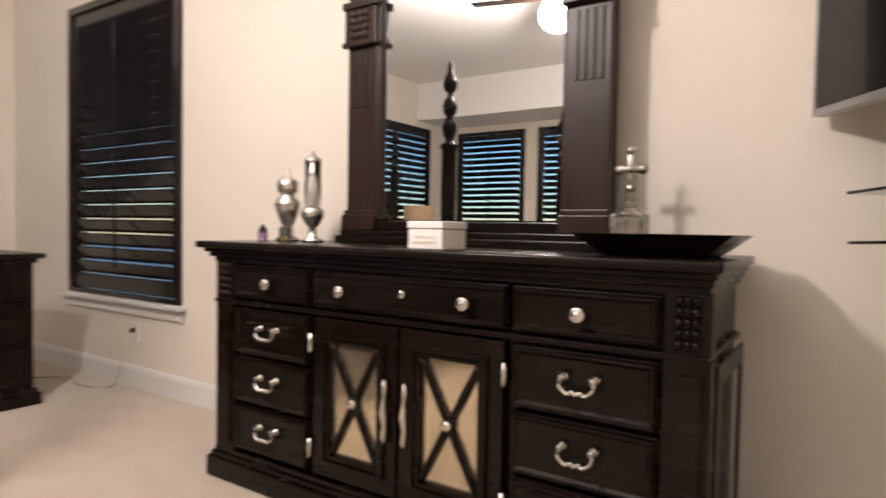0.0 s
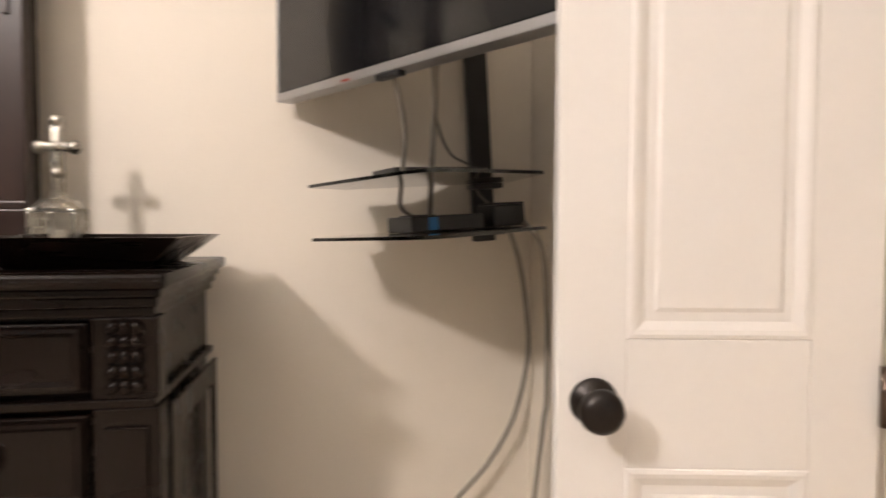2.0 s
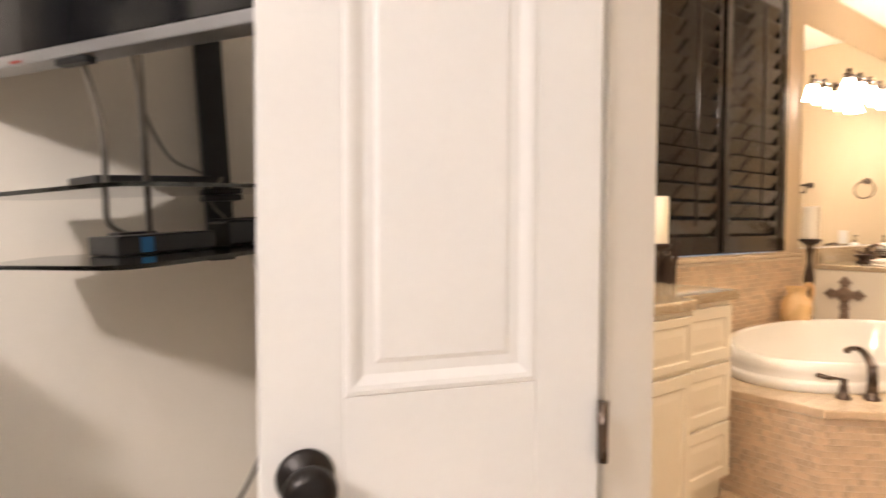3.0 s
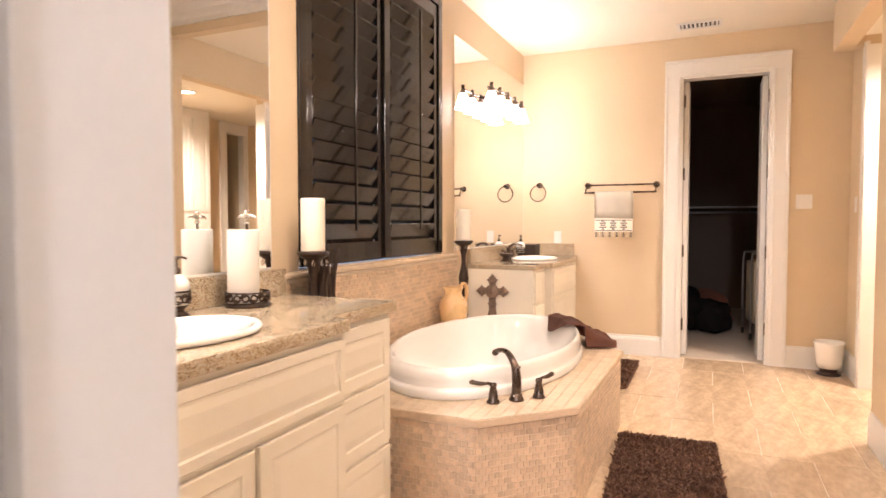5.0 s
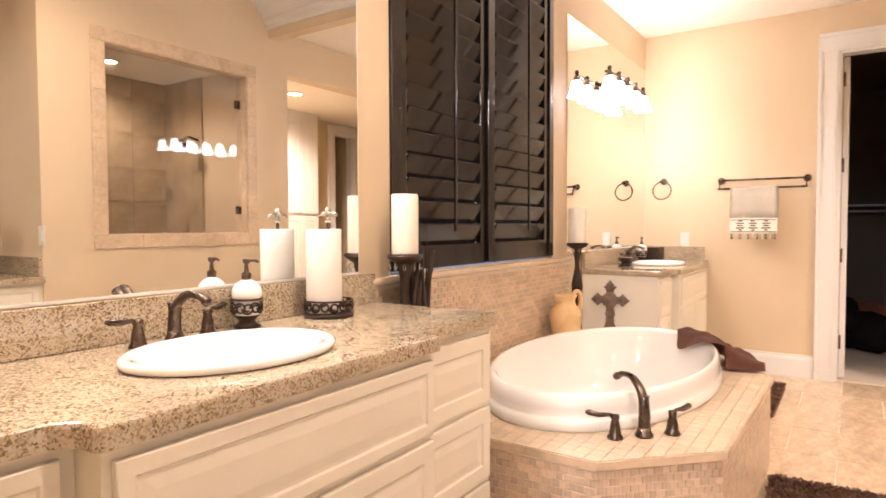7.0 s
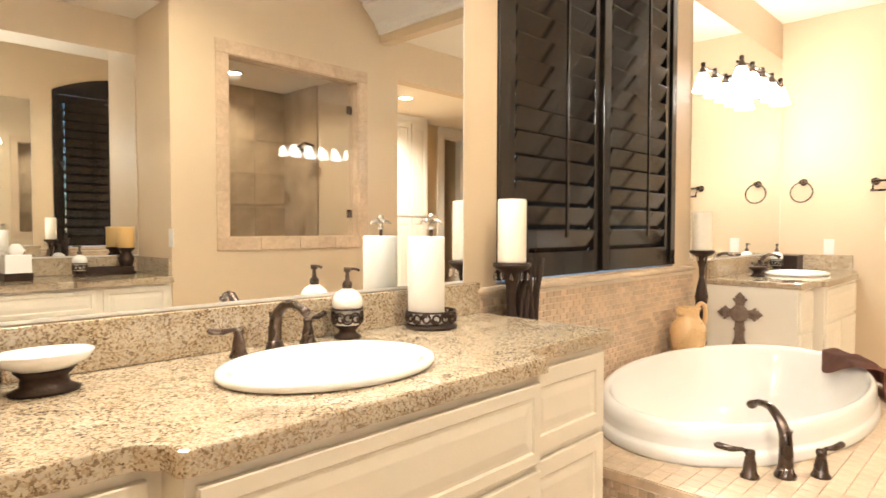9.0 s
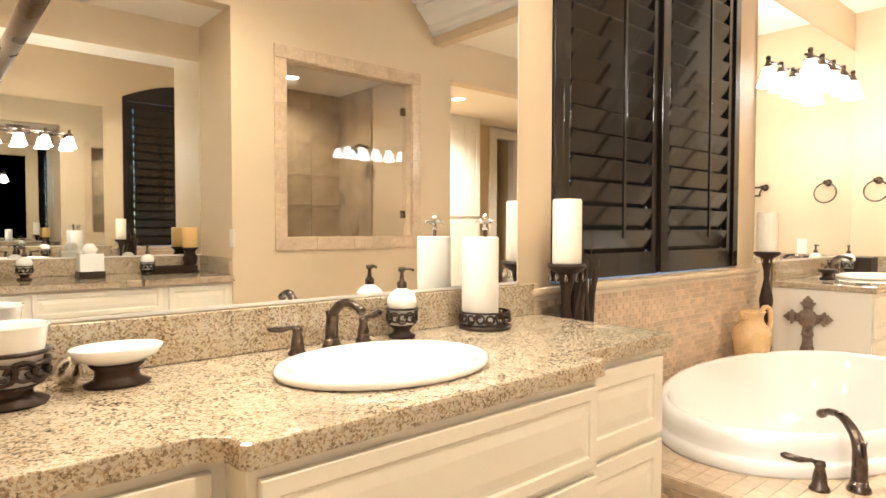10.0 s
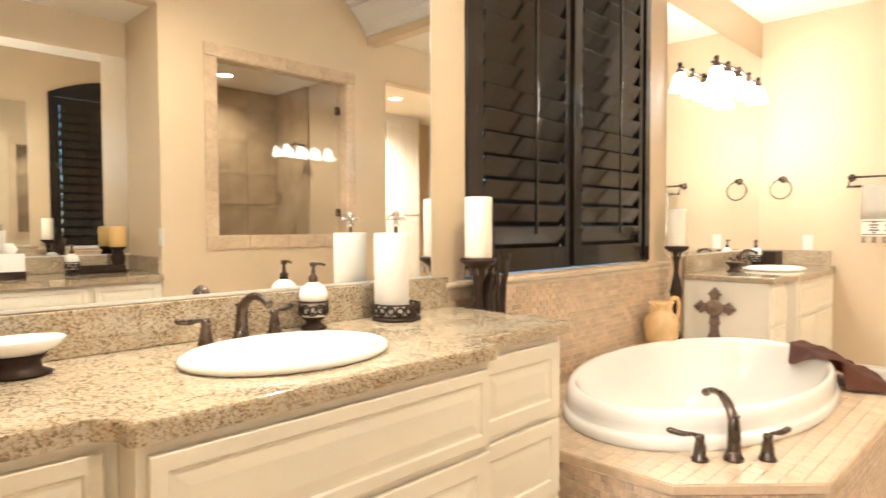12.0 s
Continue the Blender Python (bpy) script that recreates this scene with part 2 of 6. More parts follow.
def tube(points, radius, seg=10, bm=None, closed=False):
    """Round rod along points; radius a number or one a point."""
    bm = bm or bmesh.new()
    pts = [Vector(p) for p in points]
    rad = radius if isinstance(radius, (list, tuple)) else [radius] * len(pts)
    rings, up = [], Vector((0.13, 0.21, 0.97))
    for i, p in enumerate(pts):
        d = (pts[(i + 1) % len(pts)] - pts[i - 1]) if closed else (pts[min(i + 1, len(pts) - 1)] - pts[max(i - 1, 0)])
        d.normalize()
        a = d.cross(up)
        if a.length < 0.2:
            a = d.cross(Vector((1, 0, 0)))
        a.normalize()
        b = d.cross(a)
        rings.append([bm.verts.new(p + rad[i] * (a * math.cos(2 * math.pi * k / seg) + b * math.sin(2 * math.pi * k / seg))) for k in range(seg)])
    pairs = list(zip(rings, rings[1:])) + ([(rings[-1], rings[0])] if closed else [])
    for a, b in pairs:
        for k in range(seg):
            f = bm.faces.new((a[k], a[(k + 1) % seg], b[(k + 1) % seg], b[k]))
            f.smooth = True
    if not closed:
        bm.faces.new(list(reversed(rings[0])))
        bm.faces.new(rings[-1])
    return bm


def smooth_line(points, steps=6):
    """Catmull-Rom line through points."""
    p = [Vector(q) for q in points]
    p = [2 * p[0] - p[1], *p, 2 * p[-1] - p[-2]]
    out = []
    for a, b, c, d in zip(p, p[1:], p[2:], p[3:]):
        for i in range(steps):
            t = i / steps
            out.append(0.5 * (2 * b + (c - a) * t + (2 * a - 5 * b + 4 * c - d) * t * t + (3 * b - a - 3 * c + d) * t ** 3))
    return [*out, p[-2]]


def prism(poly, z0, z1, bevel=0.0, bm=None):
    bm = bm or bmesh.new()
    low = [bm.verts.new((x, y, z0)) for x, y in poly]
    high = [bm.verts.new((x, y, z1)) for x, y in poly]
    n = len(poly)
    bm.faces.new(list(reversed(low)))
    top = bm.faces.new(high)
    for i in range(n):
        bm.faces.new((low[i], low[(i + 1) % n], high[(i + 1) % n], high[i]))
    if bevel:
        bmesh.ops.bevel(bm, geom=list(top.edges), offset=bevel, segments=3, affect="EDGES", profile=0.6)
    return bm


def profile_bar(rows, x0, x1, bm=None):
    """Moulding along x from a (y, z) outline."""
    bm = bm or bmesh.new()
    a = [bm.verts.new((x0, y, z)) for y, z in rows]
    b = [bm.verts.new((x1, y, z)) for y, z in rows]
    n = len(rows)
    for i in range(n):
        bm.faces.new((a[i], a[(i + 1) % n], b[(i + 1) % n], b[i]))
    bm.faces.new(list(reversed(a)))
    bm.faces.new(b)
    return bm


def relief(bm, x0, z0, x1, z1, y, rings):
    """Stepped raised or sunk field facing -y, from (inset, out) rings."""
    loops = []
    for inset, out in rings:
        loops.append([bm.verts.new((x, y - out, z)) for x, z in ((x0 + inset, z0 + inset), (x1 - inset, z0 + inset), (x1 - inset, z1 - inset), (x0 + inset, z1 - inset))])
    for a, b in zip(loops, loops[1:]):
        for i in range(4):
            bm.faces.new((a[i], a[(i + 1) % 4], b[(i + 1) % 4], b[i]))
    bm.faces.new(loops[-1])
    return bm


def framed(bm, x0, z0, x1, z1, y, thick=0.02, rail=0.05, lift=0.007):
    """Cabinet front facing -y: stiles and rails round a raised field. y is the back plane."""
    f, k = thick * 0.72, min(1.0, 0.42 * min(x1 - x0, z1 - z0) / (rail + 0.04))
    relief(bm, x0, z0, x1, z1, y, [(0, 0), (0, thick - 0.002), (0.002, thick), (rail * k, thick), ((rail + 0.005) * k, f), ((rail + 0.012) * k, f), ((rail + 0.035) * k, thick * 0.92), ((rail + 0.04) * k, thick * 0.92)])
    return bm


def finish(bm, name, mat, smooth=False):
    bmesh.ops.recalc_face_normals(bm, faces=bm.faces[:])
    me = bpy.data.meshes.new(name)
    bm.to_mesh(me)
    bm.free()
    me.materials.append(mat)
    if smooth:
        for p in me.polygons:
            p.use_smooth = True
    return me


def part(name, bm, mat, parent, label="", smooth=False):
    ob = new(name, finish(bm, name, mat, smooth))
    ob.parent = parent
    if label:
        ob["label"] = label
    return ob


def thing(name, label, category, m=None, group="", kind=""):
    ob = new(name)
    ob.empty_display_size = 0.05
    ob.matrix_basis = m or Matrix()
    return tagged(ob, label, category, group, kind)


def solid(name, bm, mat, label, category, m=None, group="", kind="", smooth=False):
    ob = new(name, finish(bm, name, mat, smooth))
    ob.matrix_basis = m or Matrix()
    return tagged(ob, label, category, group, kind)


def structure(name, bm, mat, label="", m=None):
    return solid(name, bm, mat, label or name.replace("_", " "), name.split("_")[0], m, "", "structure")


def at(x, y, z, turn=0.0):
    return pose(x, y, z, 0, 0, turn)


# ---- the shell: bathroom ----
T = 0.12
# north wall with the arched window opening
WX0, WX1, WZ0, WSPR, WTOP = 3.70, 5.26, 0.985, 2.66, 2.86


def arch(x, rise=WTOP - WSPR):
    c, h = (WX0 + WX1) / 2, (WX1 - WX0) / 2
    return WSPR + rise * (1 - ((x - c) / h) ** 2)


bm = boxes((WA - 0.6, NORTH, 0, WX0, NORTH + T, 3.2), (WX1, NORTH, 0, EAST + T, NORTH + T, 3.2), (WX0, NORTH, 0, WX1, NORTH + T, WZ0))
STEPS = 12
for i in range(STEPS):
    xa, xb = WX0 + (WX1 - WX0) * i / STEPS, WX0 + (WX1 - WX0) * (i + 1) / STEPS
    za, zb = arch(xa), arch(xb)
    vs = [bm.verts.new(p) for p in ((xa, NORTH, za), (xb, NORTH, zb), (xb, NORTH, 3.2), (xa, NORTH, 3.2), (xa, NORTH + T, za), (xb, NORTH + T, zb), (xb, NORTH + T, 3.2), (xa, NORTH + T, 3.2))]
    for f in ((0, 1, 2, 3), (5, 4, 7, 6), (0, 4, 5, 1), (3, 2, 6, 7)):
        bm.faces.new([vs[k] for k in f])
structure("wall_north", bm, TAN, "tan painted bathroom wall with an arched window")
# east wall with the closet doorway
CY0, CY1, CZ = 1.53, 2.225, 2.455
structure("wall_east", boxes((EAST, SOUTH - 0.3, 0, EAST + T, CY0, 3.2), (EAST, CY1, 0, EAST + T, NORTH, 3.2), (EAST, CY0, CZ, EAST + T, CY1, 3.2)), TAN, "tan painted wall with a closet doorway")
# west wall with the double doorway
DY0 = 1.32
structure("wall_west", boxes((WB, JAMB, 0, WA, NORTH, 3.2), (WB, JAMB - 1.2, 2.46, WA, JAMB, 3.2), (WB, ALCOVE - T, 0, WA, DY0, 3.2)), TAN, "painted wall between bedroom and bathroom")
# south side: alcove, shower wall with its window, hall opening
SX0, SX1, SZ0, SZ1 = 3.875, 4.97, 1.13, 2.36
structure("wall_south", boxes((WA, ALCOVE - T, 0, RET + T, ALCOVE, 3.2), (RET, ALCOVE, 0, RET + T, SHOWER - T, 3.2),
                              (RET, SHOWER - T, 0, SX0, SHOWER, 3.2), (SX1, SHOWER - T, 0, 5.39, SHOWER, 3.2), (SX0, SHOWER - T, 0, SX1, SHOWER, SZ0), (SX0, SHOWER - T, SZ1, SX1, SHOWER, 3.2),
                              (WA, SHOWER - T, SOFFIT, RET, SHOWER, 3.2), (5.39, SHOWER - T, 2.45, 6.70, SHOWER, 3.2), (6.70, SOUTH - T, 0, EAST, SOUTH, 3.2), (6.70, SOUTH, 2.45, 6.82, SHOWER, 3.2)), TAN, "tan painted wall with shower window and alcove")
structure("wall_shower", boxes((RET + T, -0.55, 0, 5.39, -0.43, 2.7), (RET + T, -0.43, 0, RET + T + 0.02, SHOWER - T, 2.7), (5.27, -0.43, 0, 5.29, 0.15, 2.7)), SHOWERTILE, "brown stone tiled shower walls")
structure("wall_hall", boxes((5.29, -1.6, 0, 5.39, SHOWER - T, 2.7), (5.39, -0.62, 0, 7.70, -0.52, 2.7), (8.05, -0.62, 0, 8.2, -0.52, 2.7), (7.70, -0.62, 2.42, 8.05, -0.52, 2.7), (5.39, -1.7, 0, 8.2, -1.6, 2.7), (8.1, -1.6, 0, 8.2, 0.6, 2.7), (EAST, 0.6, 0, 8.2, SOUTH - 0.3, 2.7)), TAN, "tan painted hall walls")
structure("ceiling_low", boxes((STEP, SOUTH - 0.3, LOW, EAST + T, NORTH, LOW + 0.1)), CEIL, "off-white painted flat ceiling")
structure("ceiling_high", boxes((WB, ALCOVE, HIGH, STEP + 0.02, NORTH, HIGH + 0.1), (STEP + 0.02, ALCOVE, LOW + 0.1, STEP + 0.1, NORTH, HIGH + 0.1)), CEIL, "off-white raised ceiling")
structure("ceiling_alcove", boxes((WA, ALCOVE, SOFFIT, RET, SHOWER - T, SOFFIT + 0.08)), CEIL, "off-white alcove ceiling")
structure("ceiling_shower", boxes((RET + T, -0.43, 2.55, 5.39, SHOWER - T, 2.63)), CEIL, "off-white shower ceiling")
structure("ceiling_hall", boxes((5.39, -1.6, 2.52, 8.1, SOUTH - 0.06, 2.6), (5.39, SOUTH - 0.06, 2.52, 6.70, SHOWER - T, 2.6)), CEIL, "off-white hall ceiling")
# stepped crown where the ceiling rises: outline across x, runs along y
structure("wall_beam", boxes((STEP, SHOWER, 2.71, STEP + 0.10, NORTH, LOW + 0.1)), TAN, "tan painted ceiling beam")
crown = [(0.0, 2.78), (-0.02, 2.78), (-0.02, 2.81), (-0.05, 2.83), (-0.055, 2.86), (-0.10, 2.90), (-0.15, 2.95), (-0.18, 2.97), (-0.18, 3.0), (-0.225, 3.01), (-0.225, 3.06), (0.0, 3.06)]
structure("trim_crown", profile_bar(crown, 0, NORTH - SHOWER), WHITE, "white stepped crown moulding", Matrix.Translation((STEP, SHOWER, 0)) @ Matrix(((0, 1, 0, 0), (1, 0, 0, 0), (0, 0, 1, 0), (0, 0, 0, 1))))
structure("floor", boxes((WB - 0.02, -1.7, -0.12, EAST + 0.06, NORTH, -0.0025)), GROUT, "beige travertine tiled bathroom floor")
FLOOR = bpy.data.objects["floor"]
structure("floor_closet", boxes((EAST + 0.06, 0.3, -0.12, 11.0, NORTH + 0.2, 0.004)), CARPET, "beige closet carpet")
# unseen pale plane, added so that the shutter gaps look bright from above
structure("ground", boxes((-60, -60, -0.5, 60, 60, -0.3)), GROUT, "pale paved ground outside the windows")
structure("floor_hall", boxes((EAST + 0.061, -1.7, -0.12, 8.2, 0.29, 0.0)), TRAVERTINE, "travertine hall floor")
# closet shell, coloured dark in place of shade
structure("wall_closet_east", boxes((10.9, 0.7, 0, 11.0, NORTH, 2.9)), CLOSET_SHADE, "closet wall with shade put into its brown colour")
structure("wall_closet_south", boxes((EAST + T, 0.7, 0, 10.9, 0.8, 2.9)), CLOSET_SHADE, "closet wall with shade put into its brown colour")
structure("wall_closet_north", boxes((EAST + T, NORTH, 0, 10.9, NORTH + 0.1, 2.9)), CLOSET_SHADE, "closet wall with shade put into its brown colour")
structure("ceiling_closet", boxes((EAST + T, 0.7, 2.8, 11.0, NORTH, 2.9)), CLOSET_SHADE, "closet ceiling with shade put into its colour")


def casing(name, length, height, m, width=0.10, label="white moulded door casing"):
    """Casing round an opening along local x, facing -y, its foot at z = 0."""
    bm = bmesh.new()
    for x0, x1 in ((-width, 0), (length, length + width)):
        box(bm, x0, -0.018, 0, x1, 0, height, 0.003)
        a, b = (x0, x0 + 0.025) if x0 < 0 else (x1 - 0.025, x1)
        box(bm, a, -0.03, 0, b, -0.016, height + 0.02, 0.004)
        c, d = (x1 - 0.03, x1 - 0.012) if x0 < 0 else (x0 + 0.012, x0 + 0.03)
        box(bm, c, -0.024, 0, d, -0.016, height, 0.003)
    box(bm, -width, -0.018, height, length + width, 0, height + width, 0.003)
    box(bm, -width, -0.03, height + width - 0.025, length + width, -0.016, height + width + 0.003, 0.004)
    box(bm, -0.012, -0.024, height + 0.012, length + 0.012, -0.016, height + 0.03, 0.003)
    return structure(name, bm, WHITE, label, m)


def hinge(parent, place, m=None):
    bm = boxes((-0.003, -0.003, -0.05, 0.007, 0.003, 0.05), bevel=0.001)
    tube([(0, -0.006, -0.052), (0, -0.006, 0.052)], 0.007, 8, bm)
    ob = part("hinge", bm, BRONZE, parent, "dark bronze hinge")
    ob.matrix_basis = Matrix.Translation(place) @ (m or Matrix())
    return ob


# closet doorway: faces -x, so local x runs to -y
TOWEST = pose(EAST, CY1, 0, 0, 0, -90)
casing("trim_closet", CY1 - CY0, CZ, TOWEST, 0.135)
door1 = structure("door_1", boxes((EAST, CY0, 0, EAST + T, CY0 + 0.018, CZ), (EAST, CY1 - 0.018, 0, EAST + T, CY1, CZ), (EAST, CY0 + 0.018, CZ - 0.018, EAST + T, CY1 - 0.018, CZ)), WHITE, "white jamb of the open closet doorway")
for side in (CY0 + 0.022, CY1 - 0.022):
    for z in (0.30, 0.95, 1.62, 2.25):
        hinge(door1, (EAST + 0.03, side, z), pose(0, 0, 0, 0, 0, 0))
for y0, y1, s in ((CY1 - 0.06, CY1 - 0.02, 1), (CY0 + 0.02, CY0 + 0.06, -1)):
    structure("door_leaf", boxes((EAST + T + 0.01, y0, 0.012, EAST + T + 0.36, y1, CZ - 0.02), bevel=0.003), WHITE, "narrow white closet door standing open")
# hall opening: white casing and a far doorway
structure("trim_hall_post", boxes((6.68, SOUTH - T, 0, 6.70, SOUTH, 2.45), (6.66, SOUTH, 0, 6.78, SOUTH + 0.022, 2.47), (6.68, SOUTH + 0.02, 0, 6.70, SOUTH + 0.03, 2.47), bevel=0.002), WHITE, "white casing at the hall corner")
BASE = [(0, 0), (-0.016, 0), (-0.016, 0.14), (-0.012, 0.155), (-0.007, 0.165), (-0.007, 0.178), (0, 0.18)]


def baseboard(name, x, y, length, turn):
    structure(name, profile_bar(BASE, 0, length), WHITE, "white moulded baseboard", pose(x, y, 0, 0, 0, turn))


baseboard("baseboard_east", EAST, 3.05, 3.05 - CY1 - 0.138, -90)
baseboard("baseboard_east_south", EAST, CY0 - 0.138, CY0 - 0.138 - SOUTH, -90)
baseboard("baseboard_shower", 5.38, SHOWER, 5.38 - RET, 180)
baseboard("baseboard_south", EAST - 0.02, SOUTH, EAST - 0.02 - 6.785, 180)

# double doorway: jamb lining, casing on the bedroom side
door2 = structure("door_2", boxes((WB - 0.005, JAMB - 0.02, 0, WA - 0.001, JAMB, 2.44), (WB - 0.005, DY0, 0, WA - 0.001, DY0 + 0.02, 2.44), (WB - 0.005, DY0 + 0.02, 2.44, WA - 0.001, JAMB - 0.02, 2.46), bevel=0.002), WHITE, "white lining of the double doorway")
casing("trim_doorway", JAMB - DY0, 2.46, pose(WB, JAMB, 0, 0, 0, -90))
# open leaf
LEAF_W, LEAF_H = 0.42, 2.42
leaf = thing("bathroom_door", "white two-panel door standing open with a dark bronze knob", "door", pose(1.685, 2.360, 0.012, 0, 0, 161.4))
bm = boxes((0, 0.008, 0, LEAF_W, 0.03, LEAF_H))
ST, RAILZ = 0.091, (0.0, 0.25, 0.782, 0.955, LEAF_H - 0.11, LEAF_H)
for y0, y1 in ((0.0, 0.009), (0.029, 0.038)):
    box(bm, 0, y0, 0, ST, y1, LEAF_H, 0.002)
    box(bm, LEAF_W - ST, y0, 0, LEAF_W, y1, LEAF_H, 0.002)
    for a, b in ((0, 1), (2, 3), (4, 5)):
        box(bm, ST, y0, RAILZ[a], LEAF_W - ST, y1, RAILZ[b], 0.002)
part("leaf", bm, WHITE, leaf)
for z0, z1 in ((RAILZ[1], RAILZ[2]), (RAILZ[3], RAILZ[4])):
    bm = bmesh.new()
    # ovolo bead, shallow sunk margin, low raised field
    ring = [(0.0, -0.002), (0.003, 0.0012), (0.008, 0.0022), (0.014, 0.0012), (0.020, -0.0012), (0.025, -0.0032), (0.037, -0.0032), (0.043, -0.001), (0.048, -0.001)]
    # the leaf shows its +y face: mirror the field
    relief(bm, -LEAF_W + ST - 0.002, z0 - 0.002, -ST + 0.002, z1 + 0.002, -0.038, ring)
    bmesh.ops.transform(bm, matrix=pose(0, 0, 0, 0, 0, 180), verts=bm.verts[:])
    part("panel", bm, WHITE, leaf)
knob = part("knob", lathe([(0, 0.0), (0.030, 0.0), (0.032, 0.004), (0.028, 0.009), (0.012, 0.013), (0.011, 0.026), (0.018, 0.031), (0.026, 0.038), (0.029, 0.047), (0.027, 0.056), (0.019, 0.063), (0, 0.065)], 32), KNOBMETAL, leaf, "dark bronze round door knob", True)
knob.matrix_basis = pose(LEAF_W - 0.048, 0.038, 0.872, -90)
for z in (0.22, 0.884, 1.60, 2.25):
    hinge(leaf, (0.0, 0.042, z), pose(0, 0, 0, 0, 0, 180) @ Matrix.Diagonal((1, 1, 0.76, 1)))

# ---- plantation shutters ----
def shutter_panel(parent, x0, x1, y, z0, top, pitch, tilt, blade, depth=0.09):
    """One hinged panel facing -y with louvres and a tilt rod; top is a height or a function of x."""
    zt = top if isinstance(top, float) else min(top(x0), top(x1))
    st = 0.05
    p = part("panel_frame", boxes((x0, y, z0, x0 + st, y + 0.03, zt), (x1 - st, y, z0, x1, y + 0.03, zt), (x0 + st, y, z0, x1 - st, y + 0.03, z0 + 0.10), (x0 + st, y, zt - 0.08, x1 - st, y + 0.03, zt), bevel=0.003), SHUTTER, parent)
    n = max(1, int((zt - z0 - 0.18) / pitch))
    step = (zt - z0 - 0.18) / n
    bm = bmesh.new()
    w = x1 - x0 - 2 * st - 0.010
    box(bm, -w / 2, -depth / 2, -0.0055, w / 2, depth / 2, 0.0055, 0.005)
    me = finish(bm, "louvre", SHUTTER)
    for i in range(n):
        o = new("louvre", me)
        o.parent = p
        o.matrix_basis = pose((x0 + x1) / 2, y + 0.015, z0 + 0.10 + step * (i + 0.5), tilt)
    part("tilt_rod", boxes(((x0 + x1) / 2 - 0.007, y - 0.052, z0 + 0.16, (x0 + x1) / 2 + 0.007, y - 0.04, zt - 0.14), bevel=0.002), SHUTTER, p)
    return p


win = structure("window_1", boxes((WX0, NORTH + 0.085, WZ0, WX1, NORTH + 0.095, WSPR + 0.1)), GLASS, "arched bathroom window with dark plantation shutters")
win.visible_shadow = False
fr = part("shutter_frame", boxes((WX0 + 0.005, NORTH - 0.012, WZ0 + 0.012, WX0 + 0.06, NORTH + 0.05, WSPR), (WX1 - 0.06, NORTH - 0.012, WZ0 + 0.012, WX1 - 0.005, NORTH + 0.05, WSPR), ((WX0 + WX1) / 2 - 0.02, NORTH - 0.016, WZ0 + 0.014, (WX0 + WX1) / 2 + 0.02, NORTH + 0.02, WSPR), bevel=0.003), SHUTTER, win)
bm = bmesh.new()
for i in range(STEPS):
    xa, xb = WX0 + 0.005 + (WX1 - WX0 - 0.01) * i / STEPS, WX0 + 0.005 + (WX1 - WX0 - 0.01) * (i + 1) / STEPS
    vs = [bm.verts.new(p) for y in (NORTH - 0.01, NORTH + 0.05) for p in ((xa, y, WSPR - 0.04), (xb, y, WSPR - 0.04), (xb, y, arch(xb)), (xa, y, arch(xa)))]
    for f in ((0, 1, 2, 3), (7, 6, 5, 4), (0, 4, 5, 1), (3, 2, 6, 7)):
        bm.faces.new([vs[k] for k in f])
part("arch_head", bm, SHUTTER, win)
MID = (WX0 + WX1) / 2
# white strip added to give the thin line of daylight under the panels
part("sill", boxes((WX0 + 0.062, NORTH + 0.006, WZ0 + 0.0005, WX1 - 0.062, NORTH + 0.08, WZ0 + 0.004)), WHITE, win, "white strip added below the shutters to catch sky light")
for a, b in ((WX0 + 0.062, MID - 0.022), (MID + 0.022, WX1 - 0.062)):
    shutter_panel(win, a, b, NORTH + 0.0, WZ0 + 0.010, WSPR - 0.045, 0.094, -69, SHUTTER, 0.102)

# ---- wall tile round the tub: ledge caps ----
structure("trim_window_ledge", boxes((3.56, NORTH - 0.034, WZ0 - 0.034, 5.50, NORTH - 0.001, WZ0 - 0.004), bevel=0.012), DECKTILE, "travertine cap over the mosaic wainscot")

# ---- tub and its deck ----
deck = thing("tub_surround", "tumbled mosaic tub surround with a travertine deck", "tub surround")
POLY = [(3.62, NORTH - 0.012), (3.62, 2.77), (3.94, 2.45), (5.14, 2.43), (5.72, 2.95), (5.72, NORTH - 0.012)]
TC, TA, TB = Vector((4.66, 3.08, 0)), 0.86, 0.47


def ring_on_poly(poly, centre, ang):
    d = Vector((math.cos(ang), math.sin(ang)))
    best = 9
    for (ax, ay), (bx, by) in zip(poly, poly[1:] + poly[:1]):
        e = Vector((bx - ax, by - ay))
        den = d.x * e.y - d.y * e.x
        if abs(den) < 1e-9:
            continue
        w = Vector((ax - centre.x, ay - centre.y))
        t, s = (w.x * e.y - w.y * e.x) / den, (w.x * d.y - w.y * d.x) / den
        if t > 0 and -1e-6 <= s <= 1 + 1e-6:
            best = min(best, t)
    return centre.x + d.x * best, centre.y + d.y * best


# deck slab with an oval hole
bm = bmesh.new()
angs = sorted({2 * math.pi * i / 96 for i in range(96)} | {math.atan2(y - TC.y, x - TC.x) % (2 * math.pi) for x, y in POLY})
outer = [ring_on_poly(POLY, TC, a) for a in angs]
inner = [(TC.x + TA * 0.93 * math.cos(a), TC.y + TB * 0.93 * math.sin(a)) for a in angs]
rows = []
for z in (DECK, DECK - 0.025):
    rows.append(([bm.verts.new((x, y, z)) for x, y in outer], [bm.verts.new((x, y, z)) for x, y in inner]))
n = len(angs)
